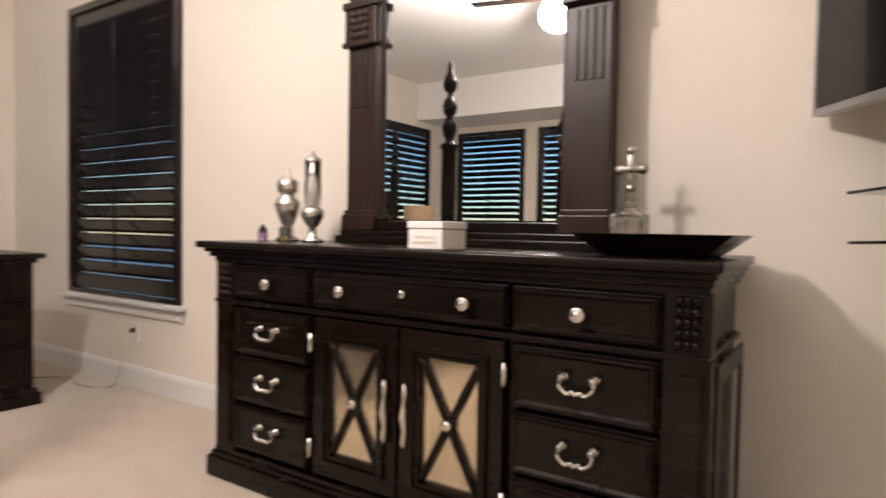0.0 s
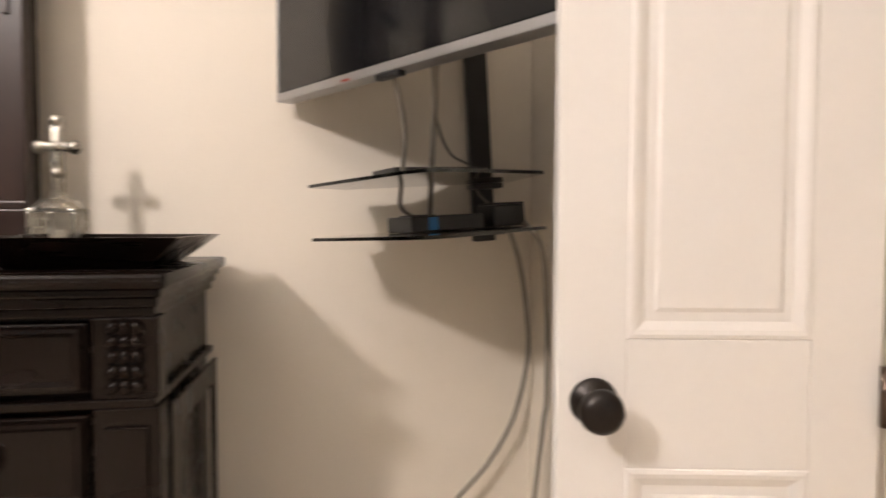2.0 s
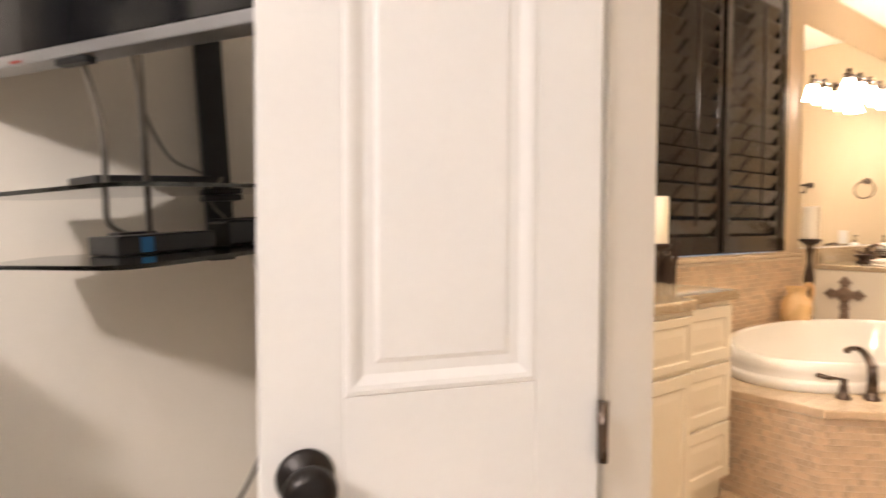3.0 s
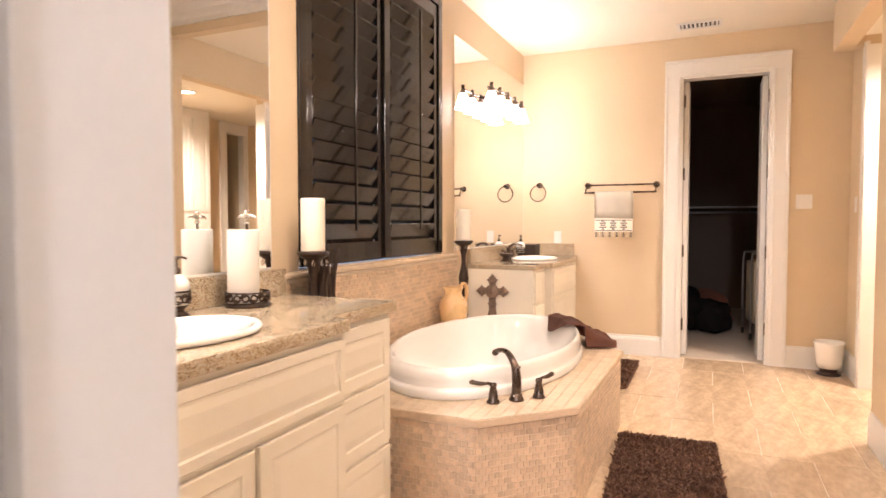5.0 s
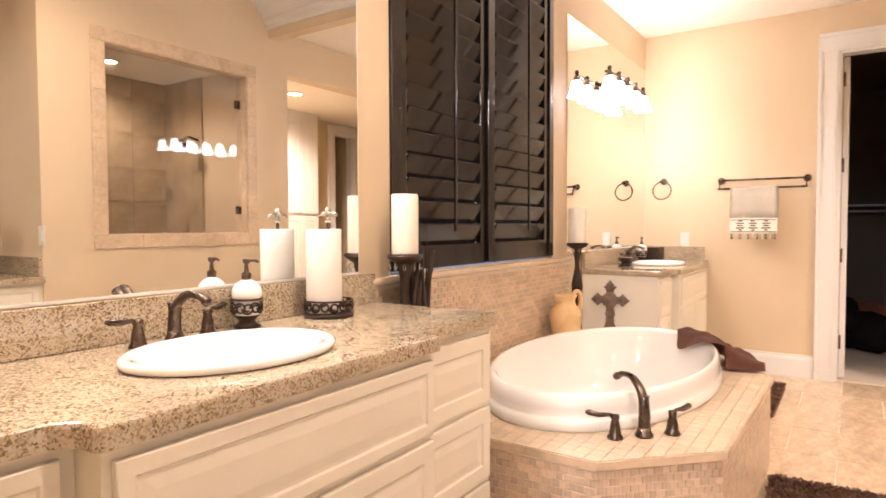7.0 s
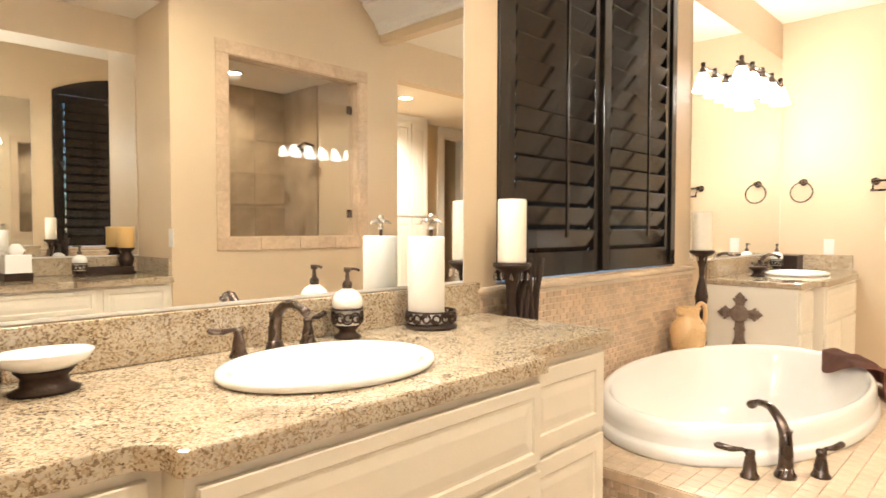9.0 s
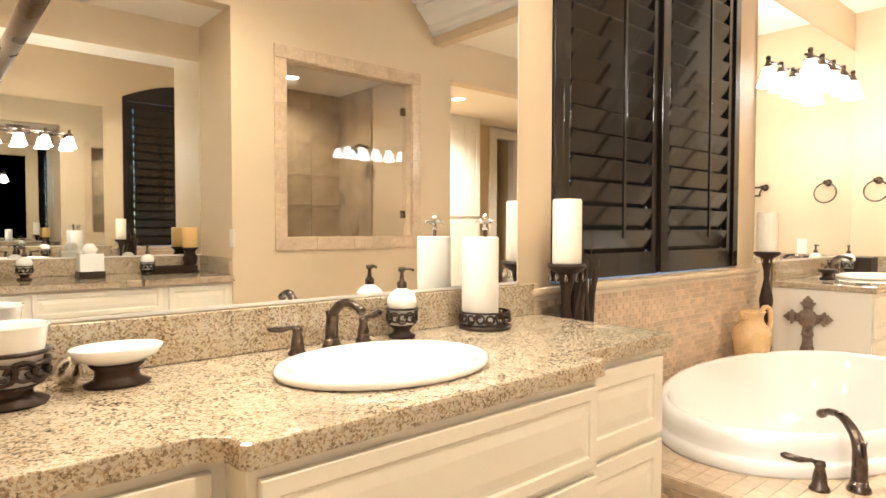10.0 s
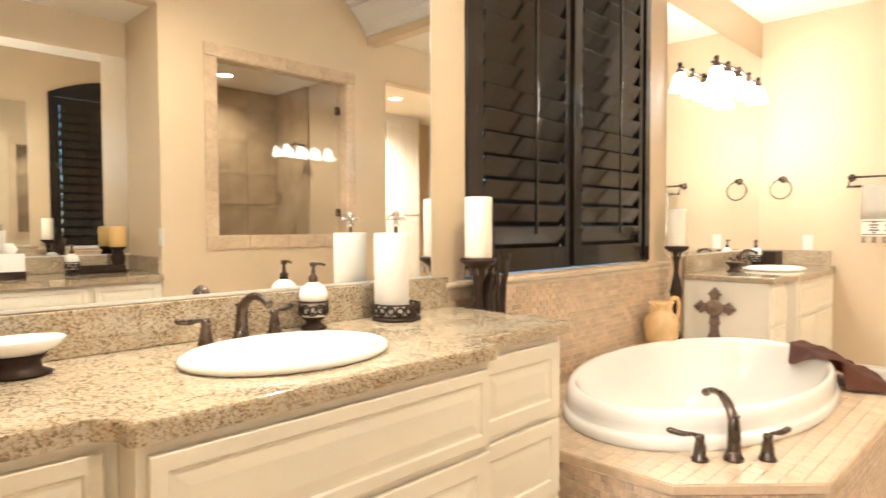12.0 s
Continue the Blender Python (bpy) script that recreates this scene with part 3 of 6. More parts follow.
for i in range(n):
    j = (i + 1) % n
    (o0, i0), (o1, i1) = rows
    bm.faces.new((o0[i], o0[j], i0[j], i0[i]))
    bm.faces.new((o1[j], o1[i], i1[i], i1[j]))
    bm.faces.new((o0[i], o1[i], o1[j], o0[j]))
    bm.faces.new((i0[i], i0[j], i1[j], i1[i]))
part("deck", bm, TRAVERTINE, deck, "polished travertine deck")
core = [(3.63, NORTH - 0.02), (3.63, 2.785), (3.95, 2.468), (5.13, 2.448), (5.705, 2.965), (5.705, NORTH - 0.02)]
bm = bmesh.new()
oc = [ring_on_poly(core, TC, a) for a in angs]
ic = [(TC.x + TA * 0.96 * math.cos(a), TC.y + TB * 0.96 * math.sin(a)) for a in angs]
lay = [[bm.verts.new((x, y, z)) for x, y in ring] for ring, z in ((oc, 0.0), (oc, DECK - 0.026), (ic, DECK - 0.026), (ic, 0.0))]
for a, b in zip(lay, lay[1:] + lay[:1]):
    for i in range(n):
        bm.faces.new((a[i], a[(i + 1) % n], b[(i + 1) % n], b[i]))
part("core", bm, GROUT, deck)
tub = thing("bathtub", "white oval drop-in bathtub set in a tiled deck", "bathtub", Matrix.Translation(TC))
part("shell", lathe([(0.96, DECK), (1.010, DECK + 0.002), (1.016, DECK + 0.012), (1.014, DECK + 0.036), (1.006, DECK + 0.044), (0.994, DECK + 0.047), (0.990, DECK + 0.054), (0.992, DECK + 0.080), (0.986, DECK + 0.108), (0.972, DECK + 0.124), (0.954, DECK + 0.130), (0.936, DECK + 0.126), (0.922, DECK + 0.110), (0.885, DECK + 0.045), (0.84, DECK - 0.03), (0.76, DECK - 0.14), (0.64, DECK - 0.25), (0.48, DECK - 0.295), (0.2, DECK - 0.305), (0, DECK - 0.305)], 96, None, TA, TB), ACRYLIC, tub, "", True)
drain = part("drain", lathe([(0, 0), (0.03, 0), (0.034, -0.004)], 20), BRONZE, tub, "dark bronze drain")
drain.matrix_basis = at(0.0, 0.1, DECK - 0.296)


def lever(parent, x, y, z, turn, s=1.0):
    h = part("handle", lathe([(0, 0), (0.026 * s, 0), (0.026 * s, 0.006 * s), (0.020 * s, 0.014 * s), (0.017 * s, 0.04 * s), (0.012 * s, 0.062 * s), (0.015 * s, 0.068 * s), (0.013 * s, 0.078 * s), (0, 0.082 * s)], 20), BRONZE, parent, "", True)
    h.matrix_basis = at(x, y, z, turn)
    part("lever", tube([(0, 0, 0.072 * s), (0.02 * s, 0, 0.078 * s), (0.05 * s, 0, 0.076 * s), (0.085 * s, 0, 0.083 * s), (0.095 * s, 0, 0.083 * s)], [0.006 * s, 0.006 * s, 0.009 * s, 0.010 * s, 0.004 * s], 10), BRONZE, h)


def faucet(name, m, s, tall, spread, label, turns=(180, 0), reach=1.0):
    f = thing(name, label, "faucet", m)
    pts = smooth_line([(0, 0, 0), (0, 0, tall * 0.55), (0, -0.015 * s * reach, tall * 0.82), (0, -0.055 * s * reach, tall), (0, -0.10 * s * reach, tall * 0.98), (0, -0.135 * s * reach, tall * 0.86)])
    n = len(pts)
    bm = tube(pts, [0.021 * s * (1 - 0.5 * min(1, i / n * 1.4)) if i < n - 3 else 0.0135 * s for i in range(n)], 14)
    lathe([(0, 0), (0.030 * s, 0), (0.030 * s, 0.007 * s), (0.024 * s, 0.016 * s), (0.021 * s, 0.03 * s), (0, 0.03 * s)], 20, None, 1, 1, bm)
    part("spout", bm, BRONZE, f, "", True)
    part("lift_knob", tube([(0, 0.02 * s, tall * 0.55), (0, 0.022 * s, tall * 0.75), (0, 0.022 * s, tall * 0.80)], [0.004 * s, 0.004 * s, 0.008 * s], 8), BRONZE, f)
    for sx, turn in zip((-1, 1), turns):
        lever(f, sx * spread, 0, 0, turn, s)
    return f


faucet("tub_faucet", at(3.935, 2.715, DECK + 0.004, 135), 1.05, 0.185, 0.108, "oil-rubbed bronze tub faucet on the deck", (200, -20), 1.45)

# ---- vanities ----
def vanity(name, label, m, length, fronts, bump, depth=0.53, out=0.08, toe=0.10):
    """Cabinet facing -y, its back at y = 0, from x = 0. fronts: (x0, x1, rows of heights); bump: x range that stands proud."""
    v = thing(name, label, "vanity", m)
    y = -depth
    part("body", boxes((0, y, toe, length, -0.003, TOP - 0.035)), CABINET, v)
    part("plinth", boxes((0, y + 0.03, 0, length, -0.003, toe)), CABINET, v)
    part("centre_section", boxes((bump[0], y - out, toe, bump[1], y, TOP - 0.035)), CABINET, v)
    part("centre_plinth", boxes((bump[0] + 0.03, y - out + 0.05, 0, bump[1] - 0.03, y + 0.029, toe - 0.001)), CABINET, v)
    for x0, x1, rows, kind in fronts:
        front = y - out if x0 >= bump[0] - 0.01 and x1 <= bump[1] + 0.01 else y
        for z0, z1 in rows:
            bm = framed(bmesh.new(), x0, z0, x1, z1, front - 0.001, 0.014, 0.045 if z1 - z0 > 0.2 else 0.028)
            part("door" if z1 - z0 > 0.3 else "drawer_front", bm, CABINET, v)
    return v


def counter(name, label, m, length, bump, depth=0.55, out=0.08, splash=True, ends=(), hole=None):
    """Granite top, its back at y = 0, with eased edges and a splash."""
    c = thing(name, label, "countertop", m)
    a, b = bump
    r = 0.03
    poly = [(0, 0), (0, -depth), (a - r, -depth), (a, -depth - r), (a, -depth - out + 0.01), (a + 0.01, -depth - out), (b - 0.01, -depth - out), (b, -depth - out + 0.01), (b, -depth - r), (b + r, -depth), (length - 0.01, -depth), (length, -depth + 0.01), (length, 0)]
    poly = list(reversed(poly))
    if not hole:
        bm = prism(poly, TOP - 0.038, TOP, 0.008)
    else:
        hx, hy, ha, hb = hole
        cc = Vector((hx, hy))
        angs = sorted({2 * math.pi * i / 64 for i in range(64)} | {math.atan2(py - hy, px - hx) % (2 * math.pi) for px, py in poly})
        bm = bmesh.new()
        lay = []
        for z, inset in ((TOP - 0.038, 0), (TOP - 0.008, 0), (TOP - 0.002, 0.003), (TOP, 0.008)):
            ring = []
            for g in angs:
                px, py = ring_on_poly(poly, cc, g)
                d = Vector((px - hx, py - hy))
                d *= 1 - inset / max(d.length, 0.1)
                ring.append(bm.verts.new((hx + d.x, hy + d.y, z)))
            lay.append(ring)
        hi = [bm.verts.new((hx + ha * math.cos(g), hy + hb * math.sin(g), TOP)) for g in angs]
        lo = [bm.verts.new((hx + ha * math.cos(g), hy + hb * math.sin(g), TOP - 0.038)) for g in angs]
        lay = [lo, *lay, hi, lo]
        k = len(angs)
        for p, q in zip(lay, lay[1:]):
            for i in range(k):
                bm.faces.new((p[i], p[(i + 1) % k], q[(i + 1) % k], q[i]))
    part("slab", bm, GRANITE, c)
    if splash:
        part("backsplash", boxes((0, -0.022, TOP + 0.001, length - 0.02, -0.001, TOP + 0.11), bevel=0.003), GRANITE, c)
    for x0, x1 in ends:
        part("side_splash", boxes((x0, -depth + 0.03, TOP + 0.001, x1, -0.024, TOP + 0.11), bevel=0.003), GRANITE, c)
    return c


def sink(m, a=0.25, b=0.195):
    s = thing("sink", "white oval drop-in porcelain sink", "sink", m, "bathroom sinks")
    part("bowl", lathe([(0.95, 0.0005), (1.0, 0.003), (1.01, 0.012), (0.985, 0.019), (0.94, 0.02), (0.87, 0.014), (0.83, -0.002), (0.76, -0.05), (0.60, -0.11), (0.3, -0.135), (0, -0.137)], 56, None, a, b), PORCELAIN, s, "", True)
    d = part("drain", lathe([(0, 0.003), (0.02, 0.003), (0.024, 0)], 18), BRONZE, s, "dark bronze drain")
    d.matrix_basis = at(0, 0, -0.136)
    return s


Y0 = NORTH - 0.008
V1 = at(WA, Y0, 0)
L1 = 3.585 - WA
DX = 1.985 - WA
ROWS3 = [(0.11, 0.34), (0.36, 0.59), (0.61, 0.83)]
vanity("vanity_cabinet", "cream painted vanity cabinet with raised-panel fronts", V1, L1 - 0.03,
       [(0.03, DX + 0.26, [(0.11, 0.62), (0.64, 0.83)], ""), (DX + 0.30, DX + 0.70, [(0.11, 0.62)], ""), (DX + 0.72, DX + 1.12, [(0.11, 0.62)], ""), (DX + 0.30, DX + 1.12, [(0.64, 0.83)], ""), (DX + 1.165, L1 - 0.045, ROWS3, "")], (DX + 0.285, DX + 1.135), 0.52, 0.08)
counter("countertop", "speckled tan granite vanity top with backsplash", V1, L1 + 0.01, (DX + 0.27, DX + 1.15), 0.54, 0.08, True, (), (DX + 0.715, -0.345, 0.22, 0.17))
sink(at(2.70, Y0 - 0.345, TOP))
faucet("vanity_faucet", at(2.71, Y0 - 0.095, TOP + 0.001, 8), 0.86, 0.118, 0.105, "oil-rubbed bronze widespread faucet behind the sink", (180, 12))

# far vanity
V2X = 5.73
V2 = at(V2X, Y0, 0)
L2 = EAST - V2X
vanity("vanity_cabinet", "cream painted vanity cabinet beside the tub", V2, L2 - 0.004,
       [(0.03, 0.28, ROWS3, ""), (0.34, 0.70, [(0.11, 0.62)], ""), (0.72, 1.14, [(0.11, 0.62)], ""), (0.34, 1.14, [(0.64, 0.83)], ""), (1.2, L2 - 0.04, ROWS3, "")], (0.32, 1.16), 0.50, 0.06)
counter("countertop", "speckled tan granite top on the far vanity", V2, L2, (0.30, 1.18), 0.52, 0.06, True, ((L2 - 0.022, L2 - 0.001),), (0.75, -0.31, 0.22, 0.16))
sink(at(V2X + 0.75, Y0 - 0.31, TOP), 0.25, 0.185)
faucet("vanity_faucet", at(V2X + 0.75, Y0 - 0.085, TOP + 0.001), 0.88, 0.125, 0.105, "oil-rubbed bronze faucet on the far vanity")

# south vanity, seen in the mirrors
V3 = at(RET, ALCOVE, 0, 180)
L3 = RET - WA
vanity("vanity_cabinet", "cream painted vanity cabinet in the alcove", V3, L3 - 0.004,
       [(0.03, 0.40, [(0.64, 0.83), (0.11, 0.62)], ""), (0.44, 1.10, [(0.70, 0.83)], ""), (1.14, L3 - 0.03, [(0.64, 0.83), (0.11, 0.62)], "")], (0.60, 0.62), 0.56, 0.001)
counter("countertop", "granite top with splash in the alcove", V3, L3, (0.55, 0.65), 0.60, 0.004, True, ((0.001, 0.022),))

# ---- mirrors ----
def wall_mirror(name, x0, z0, x1, z1, m, label):
    t = thing(name, label, "mirror", m)
    part("glass", boxes((x0, -0.006, z0, x1, -0.001, z1)), MIRROR, t)
    part("edge", boxes((x0, -0.0075, z0 - 0.008, x1, -0.0005, z0 - 0.0005), (x1 + 0.0005, -0.0065, z0, x1 + 0.004, -0.0005, z1)), WHITE, t)
    return t


wall_mirror("vanity_mirror", WA + 0.01, TOP + 0.12, 3.507, 2.52, at(0, NORTH, 0), "large frameless wall mirror over the vanity")
wall_mirror("vanity_mirror", 5.475, TOP + 0.12, EAST - 0.006, 2.51, at(0, NORTH, 0), "large frameless wall mirror over the far vanity")
wall_mirror("vanity_mirror", 0.006, TOP + 0.12, RET - WA - 0.01, 2.38, V3, "large frameless wall mirror in the alcove")


# ---- vanity lights ----
def vanity_light(m, count=5, width=0.86):
    f = thing("vanity_light", "bronze vanity light with frosted bell shades, lit", "wall lamp", m, "vanity lights")
    part("backplate", boxes((-0.10, -0.02, -0.045, 0.10, 0, 0.045), bevel=0.006), BRONZE, f)
    part("bar", tube([(x * width / 2, -0.10 - 0.02 * math.cos(x * 1.5), 0.0 - 0.015 * x * x) for x in (-1.08, -0.8, -0.4, 0, 0.4, 0.8, 1.08)], 0.009, 10), BRONZE, f)
    part("arm", tube([(0, -0.01, 0), (0, -0.12, 0)], 0.012, 10), BRONZE, f)
    for i in range(count):
        x = (i / (count - 1) - 0.5) * width
        s = part("socket", lathe([(0, 0.03), (0.012, 0.03), (0.016, 0.018), (0.012, 0.0), (0.024, -0.03), (0.026, -0.045), (0, -0.045)], 16), BRONZE, f, "", True)
        s.matrix_basis = at(x, -0.115, -0.005)
        part("shade", lathe([(0.024, -0.04), (0.034, -0.06), (0.044, -0.10), (0.058, -0.145), (0.066, -0.155), (0.062, -0.155), (0.054, -0.143), (0.04, -0.10), (0.0, -0.09)], 20), BULB, s, "glowing frosted glass shade", True)
    return f


vanity_light(at(2.74, NORTH - 0.008, 2.19))
vanity_light(at(6.33, NORTH - 0.008, 2.24), 5, 0.80)


def can_light(x, y, z, watts):
    c = thing("recessed_light", "round recessed ceiling light, lit", "ceiling light", at(x, y, z), "recessed lights")
    part("trim_ring", lathe([(0.065, -0.001), (0.09, -0.001), (0.092, -0.006), (0.068, -0.008), (0.065, -0.001)], 28), WHITE, c, "", True)
    part("lens", lathe([(0, -0.003), (0.064, -0.003)], 28), CAN, c, "glowing lens")
    d = bpy.data.lights.new("can_lamp", "SPOT")
    d.energy, d.color, d.spot_size, d.spot_blend, d.shadow_soft_size = watts, (1.0, 0.80, 0.55), radians(155), 0.7, 0.06
    o = new("can_lamp", d)
    o.location = (x, y, z - 0.02)
    return c


can_light(4.5, 0.02, 2.549, 28)
can_light(6.14, 0.45, 2.519, 150)
can_light(3.1, 2.20, HIGH - 0.001, 70)


# ---- the shell: bedroom ----
def bed_box(*rows, bevel=0.0):
    return boxes(*rows, bevel=bevel)


NX0, NX1, NZ0, NZ1 = -4.04, -2.70, 0.57, 2.55     # window beside the dresser
WESTB, SOUTHB, HB = -4.95, -6.0, 3.25
structure("wall_bedroom_north", bed_box((WESTB - T, BW, 0, NX0, BW + T, HB), (NX1, BW, 0, 1.27, BW + T, HB), (NX0, BW, 0, NX1, BW + T, NZ0), (NX0, BW, NZ1, NX1, BW + T, HB)), CREAM, "cream painted bedroom wall", BED)
SWX = [(-4.77, -3.55), (-3.34, -2.12)]
structure("wall_bedroom_south", bed_box((WESTB, SOUTHB - T, 0, 1.6, SOUTHB, 0.6), (WESTB, SOUTHB - T, 2.6, 1.6, SOUTHB, HB), (WESTB, SOUTHB - T, 0.6, -4.77, SOUTHB, 2.6), (-3.55, SOUTHB - T, 0.6, -3.34, SOUTHB, 2.6), (-2.12, SOUTHB - T, 0.6, 1.6, SOUTHB, 2.6)), CREAM, "cream painted bedroom wall with windows", BED)
WY = (-5.45, -4.25)
WY2 = (-1.35, 0.2)
structure("wall_bedroom_west", bed_box((WESTB - T, SOUTHB, 0, WESTB, BW, 0.6), (WESTB - T, SOUTHB, 2.6, WESTB, BW, HB), (WESTB - T, SOUTHB, 0.6, WESTB, WY[0], 2.6), (WESTB - T, WY[1], 0.6, WESTB, WY2[0], 2.6), (WESTB - T, WY2[1], 0.6, WESTB, BW, 2.6)), CREAM, "cream painted bedroom wall with shuttered windows", BED)
structure("wall_bedroom_east", boxes((WB - 0.004, JAMB + 0.101, 0, WB + 0.002, 3.6, HB), (WB - 0.004, -4.5, 0, WB + 0.002, DY0 - 0.101, HB), (WB - 0.004, DY0 - 0.101, 2.562, WB + 0.002, JAMB + 0.101, HB)), CREAM, "cream painted wall beside the double doors")
structure("ceiling_bedroom", bed_box((WESTB - T, SOUTHB - T, HB, 1.7, BW + T, HB + 0.1)), BEDCEIL, "off-white bedroom ceiling", BED)
structure("floor_bedroom", boxes((-7.2, -5.2, -0.12, WB + 0.03, 4.9, 0.0)), CARPET, "beige bedroom carpet")
structure("baseboard_bedroom", profile_bar([(0, 0), (-0.016, 0), (-0.016, 0.11), (-0.012, 0.125), (-0.007, 0.135), (0, 0.14)], WESTB, 1.27), WHITE, "white bedroom baseboard", BED @ Matrix.Translation((0, BW, 0)))
# soffit of the raised bedroom ceiling, seen in the dresser mirror
structure("trim_bedroom_tray", bed_box((WESTB, -5.2, 2.72, 1.4, -5.12, HB), (WESTB, SOUTHB, 2.70, 1.4, -5.12, 2.72)), BEDCEIL, "white step in the bedroom ceiling", BED)


def shuttered_window(name, m, width, z0, z1, label, tilt, panels=2):
    """Window along local x from 0, facing -y, wall face at y = 0."""
    w = structure(name, boxes((0, 0.09, z0, width, 0.10, z1)), GLASS, label, m)
    w.visible_shadow = False
    part("shutter_frame", boxes((0.004, -0.02, z0, 0.05, 0.05, z1), (width - 0.05, -0.02, z0, width - 0.004, 0.05, z1), (0.05, -0.02, z1 - 0.05, width - 0.05, 0.05, z1), (0.05, -0.02, z0, width - 0.05, 0.05, z0 + 0.03), bevel=0.003), SHUTTER, w)
    part("window_sill", boxes((-0.05, -0.06, z0 - 0.03, width + 0.05, 0.0, z0 - 0.002), (-0.02, -0.02, z0 - 0.10, width + 0.02, -0.001, z0 - 0.03), bevel=0.005), WHITE, w, "white window sill")
    step = (width - 0.10) / panels
    for i in range(panels):
        shutter_panel(w, 0.052 + step * i, 0.048 + step * (i + 1), 0.0, z0 + 0.034, z1 - 0.054, 0.092, tilt, SHUTTER, 0.092)
    return w


shuttered_window("window_2", BED @ at(NX0, BW, 0), NX1 - NX0, NZ0, NZ1, "tall bedroom window with dark closed shutters", -66, 1)
for i, (a, b) in enumerate(SWX):
    shuttered_window("window_%d" % (i + 3), BED @ at(b, SOUTHB, 0, 180), b - a, 0.6, 2.6, "bedroom window with dark half-open shutters", -43, 1)
shuttered_window("window_5", BED @ at(WESTB, WY[0], 0, 90), WY[1] - WY[0], 0.6, 2.6, "bedroom window with dark half-open shutters", -43, 1)
shuttered_window("window_6", BED @ at(WESTB, WY2[0], 0, 90), WY2[1] - WY2[0], 0.6, 2.6, "bedroom window with dark closed shutters", -66, 2)

# ---- dresser ----
DC = -0.635                       # its middle, in the bedroom frame
dresser = thing("dresser", "dark espresso carved wooden dresser with mirrored doors", "dresser", BED @ at(DC, 0.03, 0))
HW, DD = 0.965, 0.50
bm = boxes((-HW + 0.02, 0.02, 0.10, HW - 0.02, DD, 0.92))
part("body", bm, ESPRESSO, dresser)
bm = bmesh.new()
for z0, z1, o in ((0.0, 0.085, 0.035), (0.085, 0.105, 0.022), (0.105, 0.125, 0.01), (0.905, 0.925, 0.012), (0.925, 0.945, 0.028), (0.945, 0.962, 0.045), (0.735, 0.752, 0.014)):
    box(bm, -HW - o, -o, z0, HW - 0.012 + o * 0.6, DD, z1, 0.004)
part("moulding", bm, ESPRESSO, dresser)
bm = boxes((-HW - 0.07, -0.07, 0.962, HW + 0.03, DD + 0.01, 0.99), bevel=0.008)
for i in range(62):
    x = -HW - 0.05 + i * (2 * HW + 0.065) / 61
    lathe([(0, -0.008), (0.010, 0), (0, 0.008)], 6, Matrix.Translation((x, -0.066, 0.975)), 1, 1, bm)
part("top", bm, ESPRESSO, dresser)
for s in (-1, 1):
    x0, x1 = sorted((s * (HW - 0.115), s * (HW + 0.002)))
    p = part("pilaster", boxes((x0, -0.012, 0.125, x1, 0.04, 0.735), (x0, -0.012, 0.752, x1, 0.04, 0.905), (x0 + 0.02, -0.02, 0.16, x1 - 0.02, -0.01, 0.70), bevel=0.004), ESPRESSO, dresser)
    for k in range(5):
        for q in (-1, 0, 1):
            leafm = Matrix.Translation(((x0 + x1) / 2 + q * 0.022, -0.012, 0.775 + 0.028 * k)) @ pose(0, 0, 0, 90) @ pose(0, 0, 0, 0, 0, 35 * q) @ Matrix.Diagonal((0.75, 1.1, 1, 1))
            part("carved_leaf", lathe([(0, 0.014), (0.008, 0.011), (0.014, 0.006), (0.016, 0)], 8, leafm), ESPRESSO, p, "", True)
    e0, e1 = (HW, HW + 0.008) if s > 0 else (-HW - 0.008, -HW)
    bm = boxes((e0, 0.05, 0.15, e1, 0.10, 0.72), (e0, DD - 0.06, 0.15, e1, DD - 0.01, 0.72), (e0, 0.10, 0.15, e1, DD - 0.06, 0.21), (e0, 0.10, 0.66, e1, DD - 0.06, 0.72), bevel=0.003)
    part("side_frame", bm, ESPRESSO, dresser)


def bail_pull(parent, x, z):
    h = part("handle", lathe([(0, 0), (0.016, 0), (0.017, 0.004), (0.008, 0.008), (0.006, 0.016), (0.012, 0.022), (0, 0.026)], 14, pose(-0.045, 0, 0, 90)), SILVER, parent, "worn silver bail handle", True)
    lathe_b = lathe([(0, 0), (0.016, 0), (0.017, 0.004), (0.008, 0.008), (0.006, 0.016), (0.012, 0.022), (0, 0.026)], 14, pose(0.045, 0, 0, 90))
    o = part("post", lathe_b, SILVER, h, "", True)
    part("bail", tube(smooth_line([(-0.045, -0.018, 0), (-0.05, -0.022, -0.022), (-0.025, -0.024, -0.042), (-0.012, -0.024, -0.034), (0, -0.026, -0.042), (0.012, -0.024, -0.034), (0.025, -0.024, -0.042), (0.05, -0.022, -0.022), (0.045, -0.018, 0)], 4), 0.0055, 8), SILVER, h, "", True)
    h.matrix_basis = at(x, -0.022, z)


def round_knob(parent, x, z, r=0.023):
    k = part("knob", lathe([(0, 0), (0.012, 0), (0.009, 0.008), (0.011, 0.014), (r, 0.02), (r, 0.025), (r * 0.8, 0.031), (r * 0.5, 0.029), (r * 0.3, 0.034), (0, 0.035)], 20, pose(0, 0, 0, 90)), SILVER, parent, "worn silver round knob", True)
    k.matrix_basis = at(x, -0.022, z)


def drawer(x0, x1, z0, z1):
    bm = boxes((x0, -0.008, z0, x1, 0.04, z1), bevel=0.003)
    relief(bm, x0 + 0.004, z0 + 0.004, x1 - 0.004, z1 - 0.004, -0.008, [(0, 0), (0.004, 0.012), (0.012, 0.013), (0.02, 0.004), (0.026, 0.004)])
    return part("drawer", bm, ESPRESSO, dresser)


